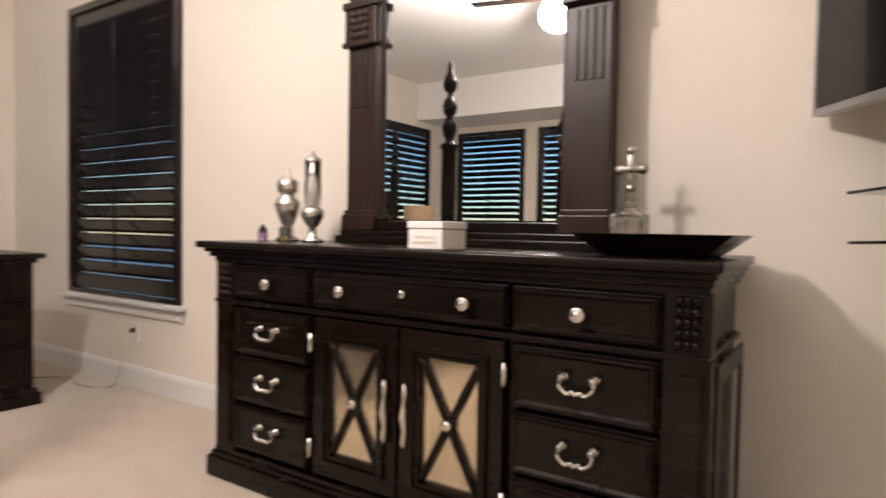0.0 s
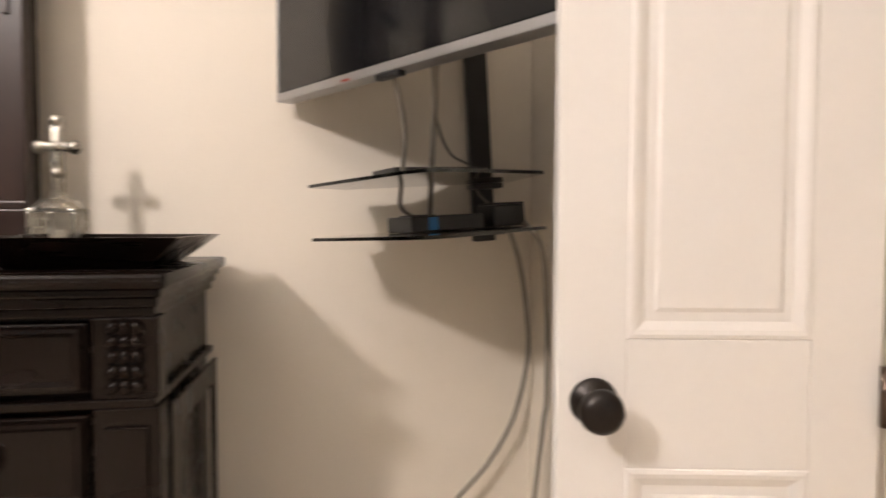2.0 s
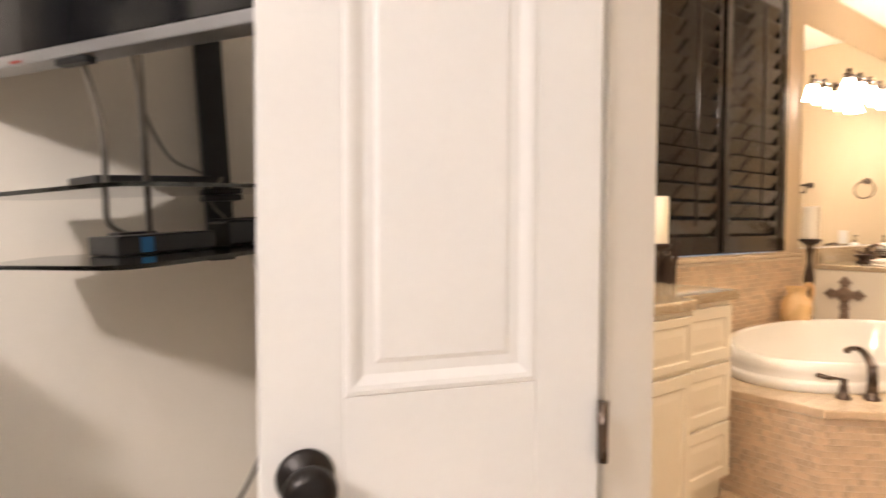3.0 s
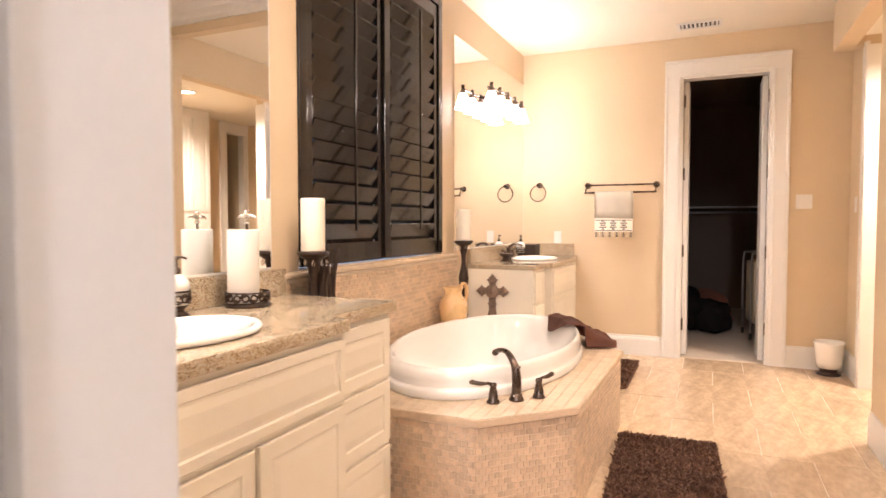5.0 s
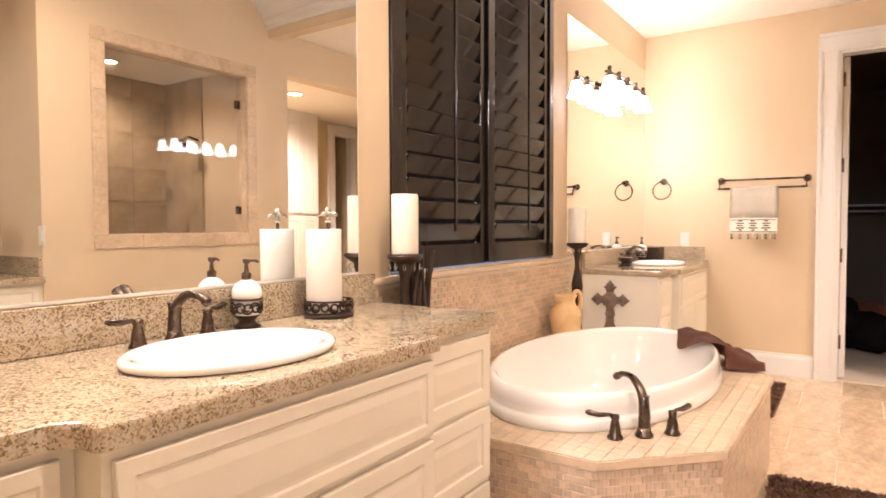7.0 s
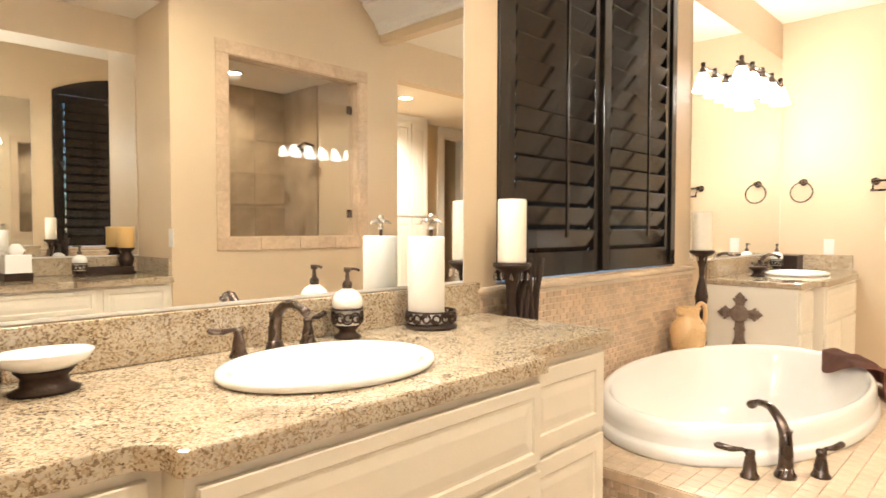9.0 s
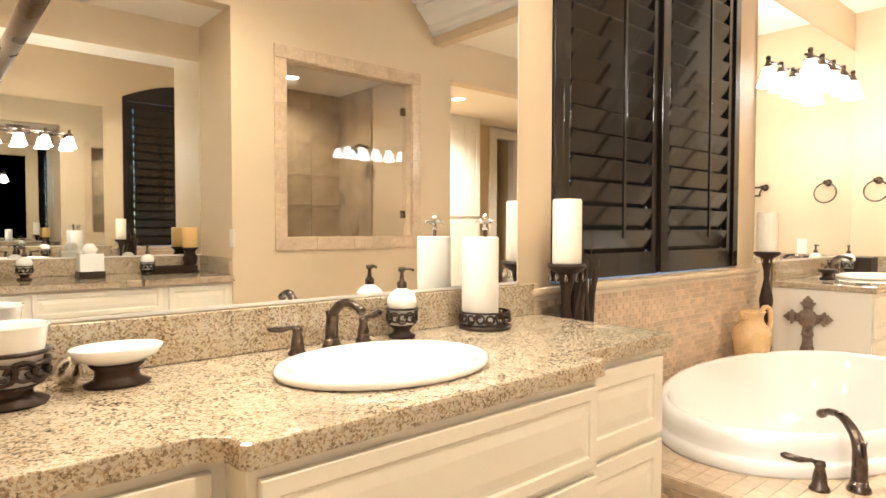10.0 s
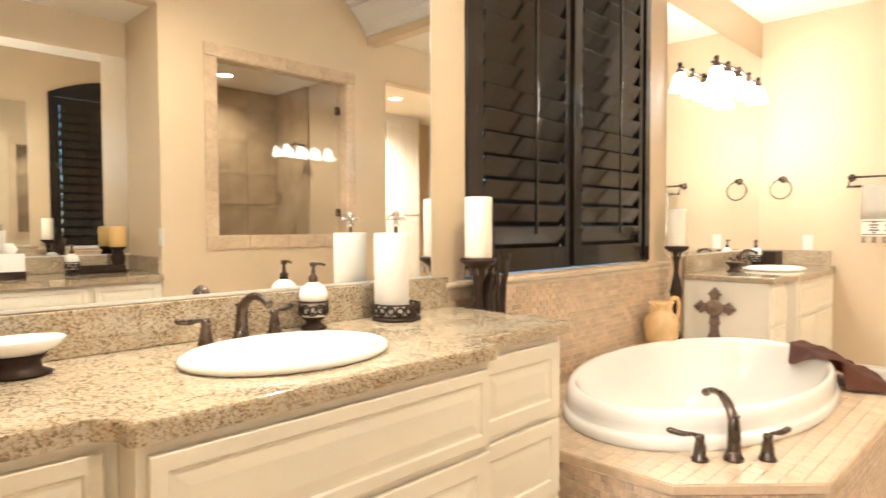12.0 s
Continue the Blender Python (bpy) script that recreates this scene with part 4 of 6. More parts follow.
CX = 0.405
d = drawer(-HW + 0.125, -CX - 0.015, 0.765, 0.895)
round_knob(d, -0.63, 0.83)
d = drawer(-CX + 0.005, CX - 0.005, 0.765, 0.895)
round_knob(d, -0.245, 0.83)
round_knob(d, 0.265, 0.83)
k = part("keyhole", lathe([(0, 0), (0.016, 0), (0.014, 0.006), (0, 0.007)], 12, pose(0.01, -0.014, 0.838, 90)), SILVER, d, "silver keyhole plate", True)
d = drawer(CX + 0.015, HW - 0.125, 0.765, 0.895)
round_knob(d, 0.63, 0.83)
for r in range(3):
    z0 = 0.145 + r * 0.197
    for s in (-1, 1):
        a, b = sorted((s * (CX + 0.015), s * (HW - 0.125)))
        d = drawer(a, b, z0, z0 + 0.183)
        bail_pull(d, s * 0.632, z0 + 0.115)
for s in (-1, 1):
    a, b = sorted((s * 0.006, s * (CX - 0.012)))
    z0, z1 = 0.145, 0.725
    door = part("door", boxes((a, -0.002, z0, a + 0.084, 0.03, z1), (b - 0.084, -0.002, z0, b, 0.03, z1), (a + 0.084, -0.002, z0, b - 0.084, 0.03, z0 + 0.084), (a + 0.084, -0.002, z1 - 0.084, b - 0.084, 0.03, z1)), ESPRESSO, dresser)
    for x0, x1 in ((a, a + 0.07), (b - 0.07, b)):
        part("stile", boxes((x0, -0.014, z0, x1, -0.0025, z1), bevel=0.004), ESPRESSO, door)
    for h0, h1 in ((z0, z0 + 0.08), (z1 - 0.08, z1)):
        part("rail", boxes((a + 0.0705, -0.014, h0, b - 0.0705, -0.0025, h1), bevel=0.004), ESPRESSO, door)
    for i in range(2):
        e = 0.05 + 0.018 * i
        o = -0.026 + 0.008 * i
        for row in ((a + e, o, z0 + e, a + e + 0.016, 0.0, z1 - e), (b - e - 0.016, o, z0 + e, b - e, 0.0, z1 - e), (a + e + 0.0165, o, z0 + e, b - e - 0.0165, 0.0, z0 + e + 0.016), (a + e + 0.0165, o, z1 - e - 0.016, b - e - 0.0165, 0.0, z1 - e)):
            part("moulding", boxes(row, bevel=0.003), ESPRESSO, door)
    ga, gb, gz0, gz1 = a + 0.085, b - 0.085, z0 + 0.085, z1 - 0.085
    part("mirror_panel", boxes((ga, 0.002, gz0, gb, 0.006, gz1)), ANTIQUE, door, "antiqued mirror glass behind crossed bars")
    cx, cz = (ga + gb) / 2, (gz0 + gz1) / 2
    bm = bmesh.new()
    for q in (-1, 1):
        tube(smooth_line([(cx - q * (gb - ga) / 2, -0.008, gz0), (cx - q * 0.04, -0.010, cz - 0.075), (cx, -0.010, cz), (cx + q * 0.04, -0.010, cz + 0.075), (cx + q * (gb - ga) / 2, -0.008, gz1)], 5), 0.011, 8, bm)
    part("lattice", bm, ESPRESSO, door)
    part("rosette", lathe([(0, 0.014), (0.012, 0.012), (0.02, 0.004), (0.018, 0)], 14, pose(cx, -0.018, cz, 90)), SILVER, door, "silver rosette", True)
    hx = s * 0.042
    bm = tube([(hx, -0.03, 0.33), (hx, -0.036, 0.36), (hx, -0.03, 0.39), (hx, -0.042, 0.44), (hx, -0.03, 0.49), (hx, -0.036, 0.52), (hx, -0.03, 0.55)], [0.006, 0.011, 0.008, 0.014, 0.008, 0.011, 0.006], 10)
    part("pull", bm, SILVER, door, "long silver door pull", True)
    for z in (0.24, 0.63):
        part("hinge", tube([(s * (CX - 0.004), -0.022, z - 0.035), (s * (CX - 0.004), -0.022, z + 0.035)], 0.009, 10), SILVER, door, "silver hinge", True)

# ---- dresser mirror ----
mir = thing("dresser_mirror", "tall dark mahogany dresser mirror with fluted pilasters", "mirror", BED @ at(-0.657, 0.43, 0.991))
part("base", boxes((-0.62, -0.05, 0, 0.62, 0.08, 0.03), (-0.60, -0.035, 0.03, 0.60, 0.08, 0.055), (-0.415, -0.02, 0.055, 0.415, 0.07, 0.095), bevel=0.005), ESPRESSO, mir)
part("back", boxes((-0.585, 0.035, 0.055, 0.585, 0.06, 1.35)), ESPRESSO, mir)
part("glass", boxes((-0.424, 0.02, 0.10, 0.424, 0.03, 1.30)), MIRROR, mir, "bevelled mirror glass")
for s in (-1, 1):
    a, b = sorted((s * 0.425, s * 0.585))
    p = part("pilaster", boxes((a, -0.01, 0.055, b, 0.034, 1.30), bevel=0.004), MAHOGANY, mir)
    for name, z0, z1, o, d in (("plinth", 0.055, 0.12, 0.012, -0.035), ("base_moulding", 0.12, 0.14, 0.006, -0.025), ("astragal", 0.84, 0.86, 0.014, -0.04), ("capital", 0.861, 0.999, 0.006, -0.03), ("abacus", 1.0, 1.03, 0.014, -0.04)):
        part(name, boxes((a - o, d, z0, b + o, -0.0105, z1), bevel=0.004), MAHOGANY, p)
    for i in range(4):
        x = a + 0.035 + i * 0.03
        part("flute", boxes((x - 0.008, -0.017, 0.58, x + 0.008, -0.0105, 0.82), bevel=0.003), MAHOGANY, p)
    for k in range(4):
        for q in (-1, 0, 1):
            part("carved_leaf", lathe([(0, 0.012), (0.016, 0.008), (0.02, 0)], 8, Matrix.Translation(((a + b) / 2 + q * 0.034, -0.03, 0.885 + 0.03 * k)) @ pose(0, 0, 0, 90)), MAHOGANY, p, "", True)
    i0, i1 = sorted((s * 0.412, s * 0.435))
    part("inner_moulding", boxes((i0, -0.005, 0.10, i1, 0.03, 1.30), bevel=0.006), MAHOGANY, mir)
part("cornice", boxes((-0.62, -0.06, 1.30, 0.62, 0.07, 1.36), (-0.66, -0.09, 1.36, 0.66, 0.07, 1.40), bevel=0.006), MAHOGANY, mir)


# ---- bedroom things ----
def on_bed(x, y, z, turn=0.0):
    return BED @ at(x, y, z, turn)


DT = 0.991   # dresser top


def silver_urn(x, y, s, profile, label):
    t = thing("candle_holder", label, "candle holder", on_bed(x, y, DT))
    part("body", lathe([(r * s, z * s) for r, z in profile], 28), SILVER, t, "", True)
    return t


u = silver_urn(-1.43, 0.25, 1.0, [(0, 0), (0.05, 0), (0.052, 0.012), (0.03, 0.025), (0.022, 0.06), (0.03, 0.08), (0.045, 0.12), (0.055, 0.16), (0.05, 0.18), (0.028, 0.195), (0.035, 0.21), (0.045, 0.215), (0.045, 0.26), (0.03, 0.27), (0.012, 0.285), (0.008, 0.31), (0, 0.315)], "silver lidded urn on the dresser")
part("band", lathe([(0.056, 0.155), (0.058, 0.16), (0.056, 0.165)], 28), SILVER, u, "", True)
h = silver_urn(-1.28, 0.25, 1.0, [(0, 0), (0.045, 0), (0.047, 0.01), (0.02, 0.02), (0.015, 0.06), (0.03, 0.075), (0.046, 0.105), (0.048, 0.13), (0.034, 0.15), (0.0, 0.152)], "tall silver and glass candle holder")
part("glass_tube", lathe([(0.034, 0.155), (0.034, 0.335), (0.031, 0.335), (0.031, 0.155)], 28), GLASS, h, "clear glass tube", True)
part("cap", lathe([(0.0, 0.385), (0.008, 0.38), (0.01, 0.365), (0.028, 0.355), (0.037, 0.345), (0.037, 0.33), (0.0, 0.33)], 28), SILVER, h, "", True)
part("candle", lathe([(0, 0.153), (0.024, 0.153), (0.024, 0.26), (0, 0.26)], 20), WAX, h, "ivory candle", True)
b1 = thing("perfume_bottle", "small violet glass bottle beside the urn", "bottle", on_bed(-1.46, 0.14, DT))
part("body", lathe([(0, 0), (0.018, 0), (0.02, 0.03), (0.017, 0.055), (0.008, 0.06), (0.008, 0.07), (0, 0.07)], 16), clear_material("violet_glass", (0.45, 0.28, 0.55)), b1, "", True)
b2 = thing("votive_candle", "small yellow candle in a glass on the dresser", "candle", on_bed(-1.345, 0.16, DT))
part("glass", lathe([(0, 0), (0.024, 0), (0.026, 0.06), (0.023, 0.06), (0.022, 0.006), (0, 0.006)], 18), GLASS, b2, "", True)
part("wax", lathe([(0, 0.007), (0.021, 0.007), (0.022, 0.045), (0, 0.045)], 18), YELLOW_WAX, b2, "", True)

jb = thing("keepsake_box", "white painted wooden box with weathered lettering bars", "box", on_bed(-0.53, 0.07, DT, -6) @ Matrix.Scale(0.86, 4))
part("body", boxes((-0.085, -0.06, 0, 0.085, 0.08, 0.075), bevel=0.004), PAPER, jb)
part("lid", boxes((-0.089, -0.064, 0.077, 0.089, 0.084, 0.105), bevel=0.005), PAPER, jb)
part("print", boxes((-0.06, -0.0615, 0.02, 0.06, -0.0602, 0.03), (-0.05, -0.0615, 0.042, 0.05, -0.0602, 0.05)), CANVAS, jb, "faded illegible print")

cr = thing("lantern_cross", "mirrored silver cross on a glass lantern base", "lantern", on_bed(0.012, 0.385, DT) @ Matrix.Scale(1.03, 4))
part("base", boxes((-0.06, -0.05, 0, 0.06, 0.05, 0.012), bevel=0.004), PEWTER, cr)
part("lantern", boxes((-0.05, -0.04, 0.012, -0.042, 0.04, 0.11), (0.042, -0.04, 0.012, 0.05, 0.04, 0.11), (-0.05, -0.04, 0.11, 0.05, 0.04, 0.118), (-0.004, -0.042, 0.012, 0.004, -0.036, 0.11), bevel=0.002), PEWTER, cr)
part("pane", boxes((-0.042, -0.038, 0.014, 0.042, -0.036, 0.108)), GLASS, cr, "clear lantern pane")
part("candle", lathe([(0, 0.013), (0.02, 0.013), (0.02, 0.07), (0, 0.07)], 16), WAX, cr, "ivory candle", True)
part("roof", lathe([(0.055, 0.118), (0.04, 0.135), (0.018, 0.145), (0.012, 0.16), (0, 0.16)], 20), PEWTER, cr, "", True)
bm = boxes((-0.014, -0.008, 0.155, 0.014, 0.008, 0.32), (-0.036, -0.008, 0.248, 0.036, 0.008, 0.270), bevel=0.006)
for x, z in ((-0.036, 0.2585), (0.036, 0.2585), (0, 0.318), (0, 0.2), (0, 0.2585)):
    lathe([(0, 0.012), (0.013, 0.008), (0.017, 0), (0.013, -0.008), (0, -0.012)], 14, pose(x, 0, z, 90), 1, 1, bm)
part("cross", bm, PEWTER, cr, "mirrored silver cross")

tr = thing("tray", "dark espresso square flared tray on the dresser corner", "tray", on_bed(0.165, 0.215, DT))
bm = bmesh.new()
lay = []
for w, d, z in ((0.13, 0.13, 0.0), (0.205, 0.20, 0.062), (0.193, 0.188, 0.062), (0.12, 0.12, 0.010)):
    lay.append([bm.verts.new((x, y, z)) for x, y in ((-w, -d), (w, -d), (w, d), (-w, d))])
for a, b in zip(lay, lay[1:]):
    for i in range(4):
        bm.faces.new((a[i], a[(i + 1) % 4], b[(i + 1) % 4], b[i]))
bm.faces.new(lay[-1])
bm.faces.new(list(reversed(lay[0])))
part("bowl", bm, ESPRESSO, tr)

# television on the wall bracket, swung away from the wall
TVL = Vector((0.962, 3.519, 1.452))
tvm = Matrix.Translation(TVL) @ pose(0, 0, 0, 0, 0, -63.2)
tv = thing("television", "flat television with a grey aluminium edge on a wall arm", "television", tvm)
TW, TH = 1.05, 0.60
part("case", boxes((0.004, 0.004, 0.004, TW - 0.004, 0.04, TH), (0.12, 0.04, 0.05, TW - 0.12, 0.062, TH - 0.1), bevel=0.004), BLACK, tv)
part("screen", boxes((0.008, 0.0005, 0.026, TW - 0.008, 0.0038, TH - 0.01)), SCREEN, tv, "glossy black screen")
part("bezel", boxes((0, -0.004, 0, TW, 0.044, 0.022), (0, -0.003, 0.022, 0.007, 0.044, TH), (TW - 0.007, -0.003, 0.022, TW, 0.044, TH), (0.007, -0.003, TH, TW - 0.007, 0.044, TH + 0.008), bevel=0.003), ALUMINIUM, tv, "grey aluminium bezel")
part("sensor", boxes((TW * 0.42, -0.001, -0.012, TW * 0.50, 0.02, 0.0), bevel=0.002), BLACK, tv)
part("indicator", boxes((TW * 0.30, -0.0055, 0.004, TW * 0.33, -0.004, 0.009)), RED, tv, "tiny red standby light")

PIV = on_bed(1.083, BW - 0.002, 1.05)
SAG = PIV @ pose(0, 0, 0, 0, -3.4, 0) @ PIV.inverted()
br = thing("media_bracket", "black wall bracket with two smoked glass shelves", "shelf", SAG @ on_bed(1.083, BW - 0.002, 0))
part("column", boxes((-0.032, -0.035, 1.03, 0.032, 0, 1.75), bevel=0.004), BLACK, br)
part("arm", tube([(0, -0.03, 1.63), (-0.10, -0.22, 1.63), (-0.22, -0.30, 1.63)], 0.022, 8), BLACK, br)
inv = (BED @ at(1.083, BW - 0.002, 0)).inverted()


def shelf_poly(points):
    return [tuple((inv @ Vector((x, y, 0)))[:2]) for x, y in points]


SP = [(1.037, 3.32), (1.20, 2.965), (1.235, 2.925), (1.29, 2.935), (1.583, 3.10), (1.625, 3.42), (1.15, 3.47)]
for z in (1.069, 1.200):
    sh = part("shelf", prism(shelf_poly(SP), z - 0.005, z + 0.003, 0.001), SMOKED, br, "smoked glass shelf")
    part("shelf_clamp", boxes((-0.045, -0.10, z - 0.02, 0.045, -0.03, z - 0.006), bevel=0.003), BLACK, br)


def at_world(x, y, z, turn):
    return SAG @ at(x, y, z + 0.043, turn)


sb = thing("cable_box", "black set-top box with a blue label on the glass shelf", "media box", at_world(1.357, 3.29, 1.0655, 16))
part("case", boxes((-0.11, -0.065, 0, 0.11, 0.065, 0.04), bevel=0.004), BLACK, sb)
part("label", boxes((-0.062, -0.0665, 0.004, -0.035, -0.0655, 0.036)), TAPE, sb, "blue paper label")
sb2 = thing("media_player", "black player resting on the upper glass shelf", "media box", at_world(1.375, 3.375, 1.2015, 16))
part("case", boxes((-0.145, -0.06, 0, 0.13, 0.07, 0.034), bevel=0.004), BLACK, sb2)
sb3 = thing("wireless_router", "small black router at the back of the shelf", "router", at_world(1.56, 3.33, 1.0655, 16))
part("case", boxes((-0.055, -0.04, 0, 0.055, 0.04, 0.06), bevel=0.006), BLACK, sb3)
part("foot", boxes((-0.05, -0.042, 0.06, 0.05, 0.038, 0.066), bevel=0.002), BLACK, sb3)
adp = thing("power_adapter", "small black adapter behind the set-top box", "adapter", at_world(1.34, 3.42, 1.0655, 16))
part("case", boxes((-0.045, -0.03, 0, 0.045, 0.03, 0.045), bevel=0.006), BLACK, adp)


def cable(points, r, label, mat=CABLE):
    return solid("cable", tube(smooth_line(points, 7), r, 8), mat, label, "cable", None, "cables", "", True)


cable([(1.20, 3.10, 1.45), (1.24, 3.17, 1.34), (1.26, 3.28, 1.22), (1.28, 3.37, 1.16), (1.33, 3.40, 1.13)], 0.006, "grey cable hanging from the television to the shelf")
cable([(1.27, 3.00, 1.46), (1.31, 3.16, 1.35), (1.35, 3.32, 1.22), (1.37, 3.40, 1.14)], 0.007, "grey cable looping down behind the shelves")
cable([(1.26, 3.00, 1.46), (1.31, 3.15, 1.38), (1.40, 3.32, 1.31), (1.50, 3.44, 1.29)], 0.004, "thin grey cable running to the bracket")
cable([(1.55, 3.40, 1.17), (1.52, 3.43, 1.22), (1.55, 3.43, 1.28)], 0.004, "thin cable between the shelves")
cable([(1.58, 3.34, 1.12), (1.635, 3.38, 1.01), (1.675, 3.41, 0.86), (1.685, 3.42, 0.71), (1.645, 3.43, 0.53), (1.565, 3.44, 0.39), (1.47, 3.45, 0.29)], 0.008, "thick grey cable hanging down the wall")
cable([(1.60, 3.27, 1.12), (1.66, 3.28, 1.05), (1.688, 3.30, 0.86), (1.69, 3.30, 0.62), (1.68, 3.30, 0.55), (1.65, 3.30, 0.30)], 0.008, "second grey cable hanging down the wall")

ol = thing("wall_outlet", "white wall outlet with a dark plug", "outlet", on_bed(-3.2, BW, 0.36))
part("plate", boxes((-0.04, -0.006, -0.06, 0.04, 0, 0.06), bevel=0.003), WHITE, ol)
part("plug", lathe([(0, 0.04), (0.012, 0.04), (0.018, 0.02), (0.018, 0.006), (0, 0.006)], 14, pose(0, 0, 0.01, 90)), BLACK, ol, "black plug", True)
solid("cord", tube(smooth_line([BED @ Vector(p) for p in ((-3.2, BW - 0.04, 0.36), (-3.22, BW - 0.07, 0.2), (-3.3, BW - 0.1, 0.012), (-3.5, BW - 0.2, 0.008), (-3.75, BW - 0.15, 0.008), (-3.95, BW - 0.3, 0.008))], 6), 0.004, 6), CABLE, "thin cord lying on the carpet", "cable", None, "cables")

# chest beside the window
ch = thing("chest", "dark espresso chest with a moulded top", "chest", on_bed(-3.83, 0.06, 0))
part("body", boxes((0.03, -0.72, 0.09, 0.53, -0.03, 0.82), bevel=0.004), ESPRESSO, ch)
part("plinth", boxes((0, -0.75, 0, 0.56, 0, 0.07), (0.015, -0.735, 0.07, 0.545, -0.015, 0.095), bevel=0.006), ESPRESSO, ch)
part("top", boxes((0.01, -0.74, 0.82, 0.55, -0.01, 0.845), (-0.02, -0.77, 0.845, 0.58, 0.02, 0.875), bevel=0.008), ESPRESSO, ch)
for i, (z0, z1) in enumerate(((0.12, 0.34), (0.36, 0.58), (0.60, 0.80))):
    bm = bmesh.new()
    relief(bm, -0.34, z0, 0.32, z1, 0, [(0, 0), (0.006, 0.014), (0.016, 0.014), (0.022, 0.006)])
    d = part("drawer", bm, ESPRESSO, ch)
    d.matrix_basis = at(0.531, -0.37, 0, 90)
bx = thing("gift_box", "dull red box with a white lid on the chest", "box", on_bed(-3.55, -0.24, 0.876, 12))
part("body", boxes((-0.14, -0.10, 0, 0.14, 0.10, 0.11), bevel=0.004), RED, bx)
part("lid", boxes((-0.146, -0.106, 0.111, 0.146, 0.106, 0.165), bevel=0.005), PAPER, bx)

# four-poster bed, seen in the dresser mirror
bed = thing("four_poster_bed", "dark carved four-poster bed with pale bedding", "bed", BED)
POST = [(0, 0), (0.06, 0), (0.06, 0.35), (0.045, 0.38), (0.055, 0.42), (0.065, 0.55), (0.05, 0.75), (0.055, 1.0), (0.062, 1.30), (0.06, 1.62), (0.075, 1.64), (0.075, 1.66), (0.045, 1.68), (0.04, 1.70), (0.06, 1.73), (0.072, 1.78), (0.06, 1.83), (0.035, 1.86), (0.06, 1.89), (0.07, 1.93), (0.055, 1.98), (0.03, 2.0), (0.028, 2.03), (0.06, 2.06), (0.068, 2.10), (0.05, 2.15), (0.025, 2.18), (0.03, 2.21), (0.02, 2.24), (0, 2.27)]
for x in (-1.82, -3.95):
    for y in (-1.22, -3.30):
        p = part("post", lathe([(r * (0.78 if z > 1.67 else 0.9), z) for r, z in POST], 20), ESPRESSO, bed, "turned bed post", True)
        p.matrix_basis = at(x, y, 0)
part("side_rail", boxes((-3.9, -1.25, 0.28, -1.86, -1.19, 0.50), bevel=0.006), ESPRESSO, bed)
part("side_rail", boxes((-3.9, -3.33, 0.28, -1.86, -3.27, 0.50), bevel=0.006), ESPRESSO, bed)
part("footboard", boxes((-1.86, -3.25, 0.28, -1.79, -1.27, 0.72), bevel=0.01), ESPRESSO, bed)
part("headboard", boxes((-3.99, -3.25, 0.28, -3.92, -1.27, 1.45), bevel=0.01), ESPRESSO, bed)
part("mattress", boxes((-3.9, -3.24, 0.40, -1.88, -1.28, 0.74), bevel=0.06), BEDDING, bed, "pale blue quilted bedding")
nl = thing("table_lamp", "table lamp with a tan drum shade", "lamp", on_bed(-4.35, -4.35, 0.70))
part("base", lathe([(0, 0), (0.07, 0), (0.07, 0.02), (0.03, 0.05), (0.06, 0.16), (0.03, 0.30), (0.012, 0.33), (0.012, 0.40), (0, 0.40)], 22), BRONZE, nl, "", True)
part("shade", lathe([(0.20, 0.36), (0.20, 0.66), (0.195, 0.66), (0.195, 0.36)], 30), SHADE, nl, "tan fabric drum shade", True)
ns = thing("nightstand", "dark wooden nightstand by the bed", "nightstand", on_bed(-4.35, -4.35, 0))
part("body", boxes((-0.28, -0.28, 0.06, 0.28, 0.28, 0.66), (-0.3, -0.3, 0, 0.3, 0.3, 0.06), (-0.31, -0.31, 0.66, 0.31, 0.31, 0.698), bevel=0.006), ESPRESSO, ns)
fan = thing("ceiling_fan", "dark ceiling fan with a lit globe", "ceiling fan", on_bed(-1.30, -1.90, HB - 0.12))
part("downrod", tube([(0, 0, 0.12), (0, 0, -0.22)], 0.014, 10), BRONZE, fan)
part("canopy", lathe([(0, 0.12), (0.07, 0.12), (0.06, 0.08), (0.02, 0.06), (0, 0.06)], 22), BRONZE, fan, "", True)
part("motor", lathe([(0, -0.2), (0.06, -0.2), (0.11, -0.23), (0.11, -0.30), (0.07, -0.33), (0, -0.33)], 26), BRONZE, fan, "", True)
for i in range(5):
    b = part("blade", boxes((0.12, -0.065, -0.29, 0.68, 0.065, -0.28), bevel=0.004), ESPRESSO, fan, "dark wooden blade")
    b.matrix_basis = pose(0, 0, 0, 0, 0, 72 * i + 20) @ pose(0, 0, 0, 8)
part("globe", lathe([(0.05, -0.34), (0.10, -0.36), (0.12, -0.40), (0.10, -0.44), (0.05, -0.465), (0, -0.47)], 26), FANGLASS, fan, "glowing frosted globe", True)
for o in fan.children:
    if o.name.startswith("globe"):
        o.visible_shadow = False


# ---- bathroom things ----
def scroll(cx, cz, r, turns=1.35, flip=1, start=0.0):
    return [(cx + flip * r * (1 - 0.55 * k / 16) * math.cos(start + turns * 2 * math.pi * k / 16), cz + r * (1 - 0.55 * k / 16) * math.sin(start + turns * 2 * math.pi * k / 16)) for k in range(17)]


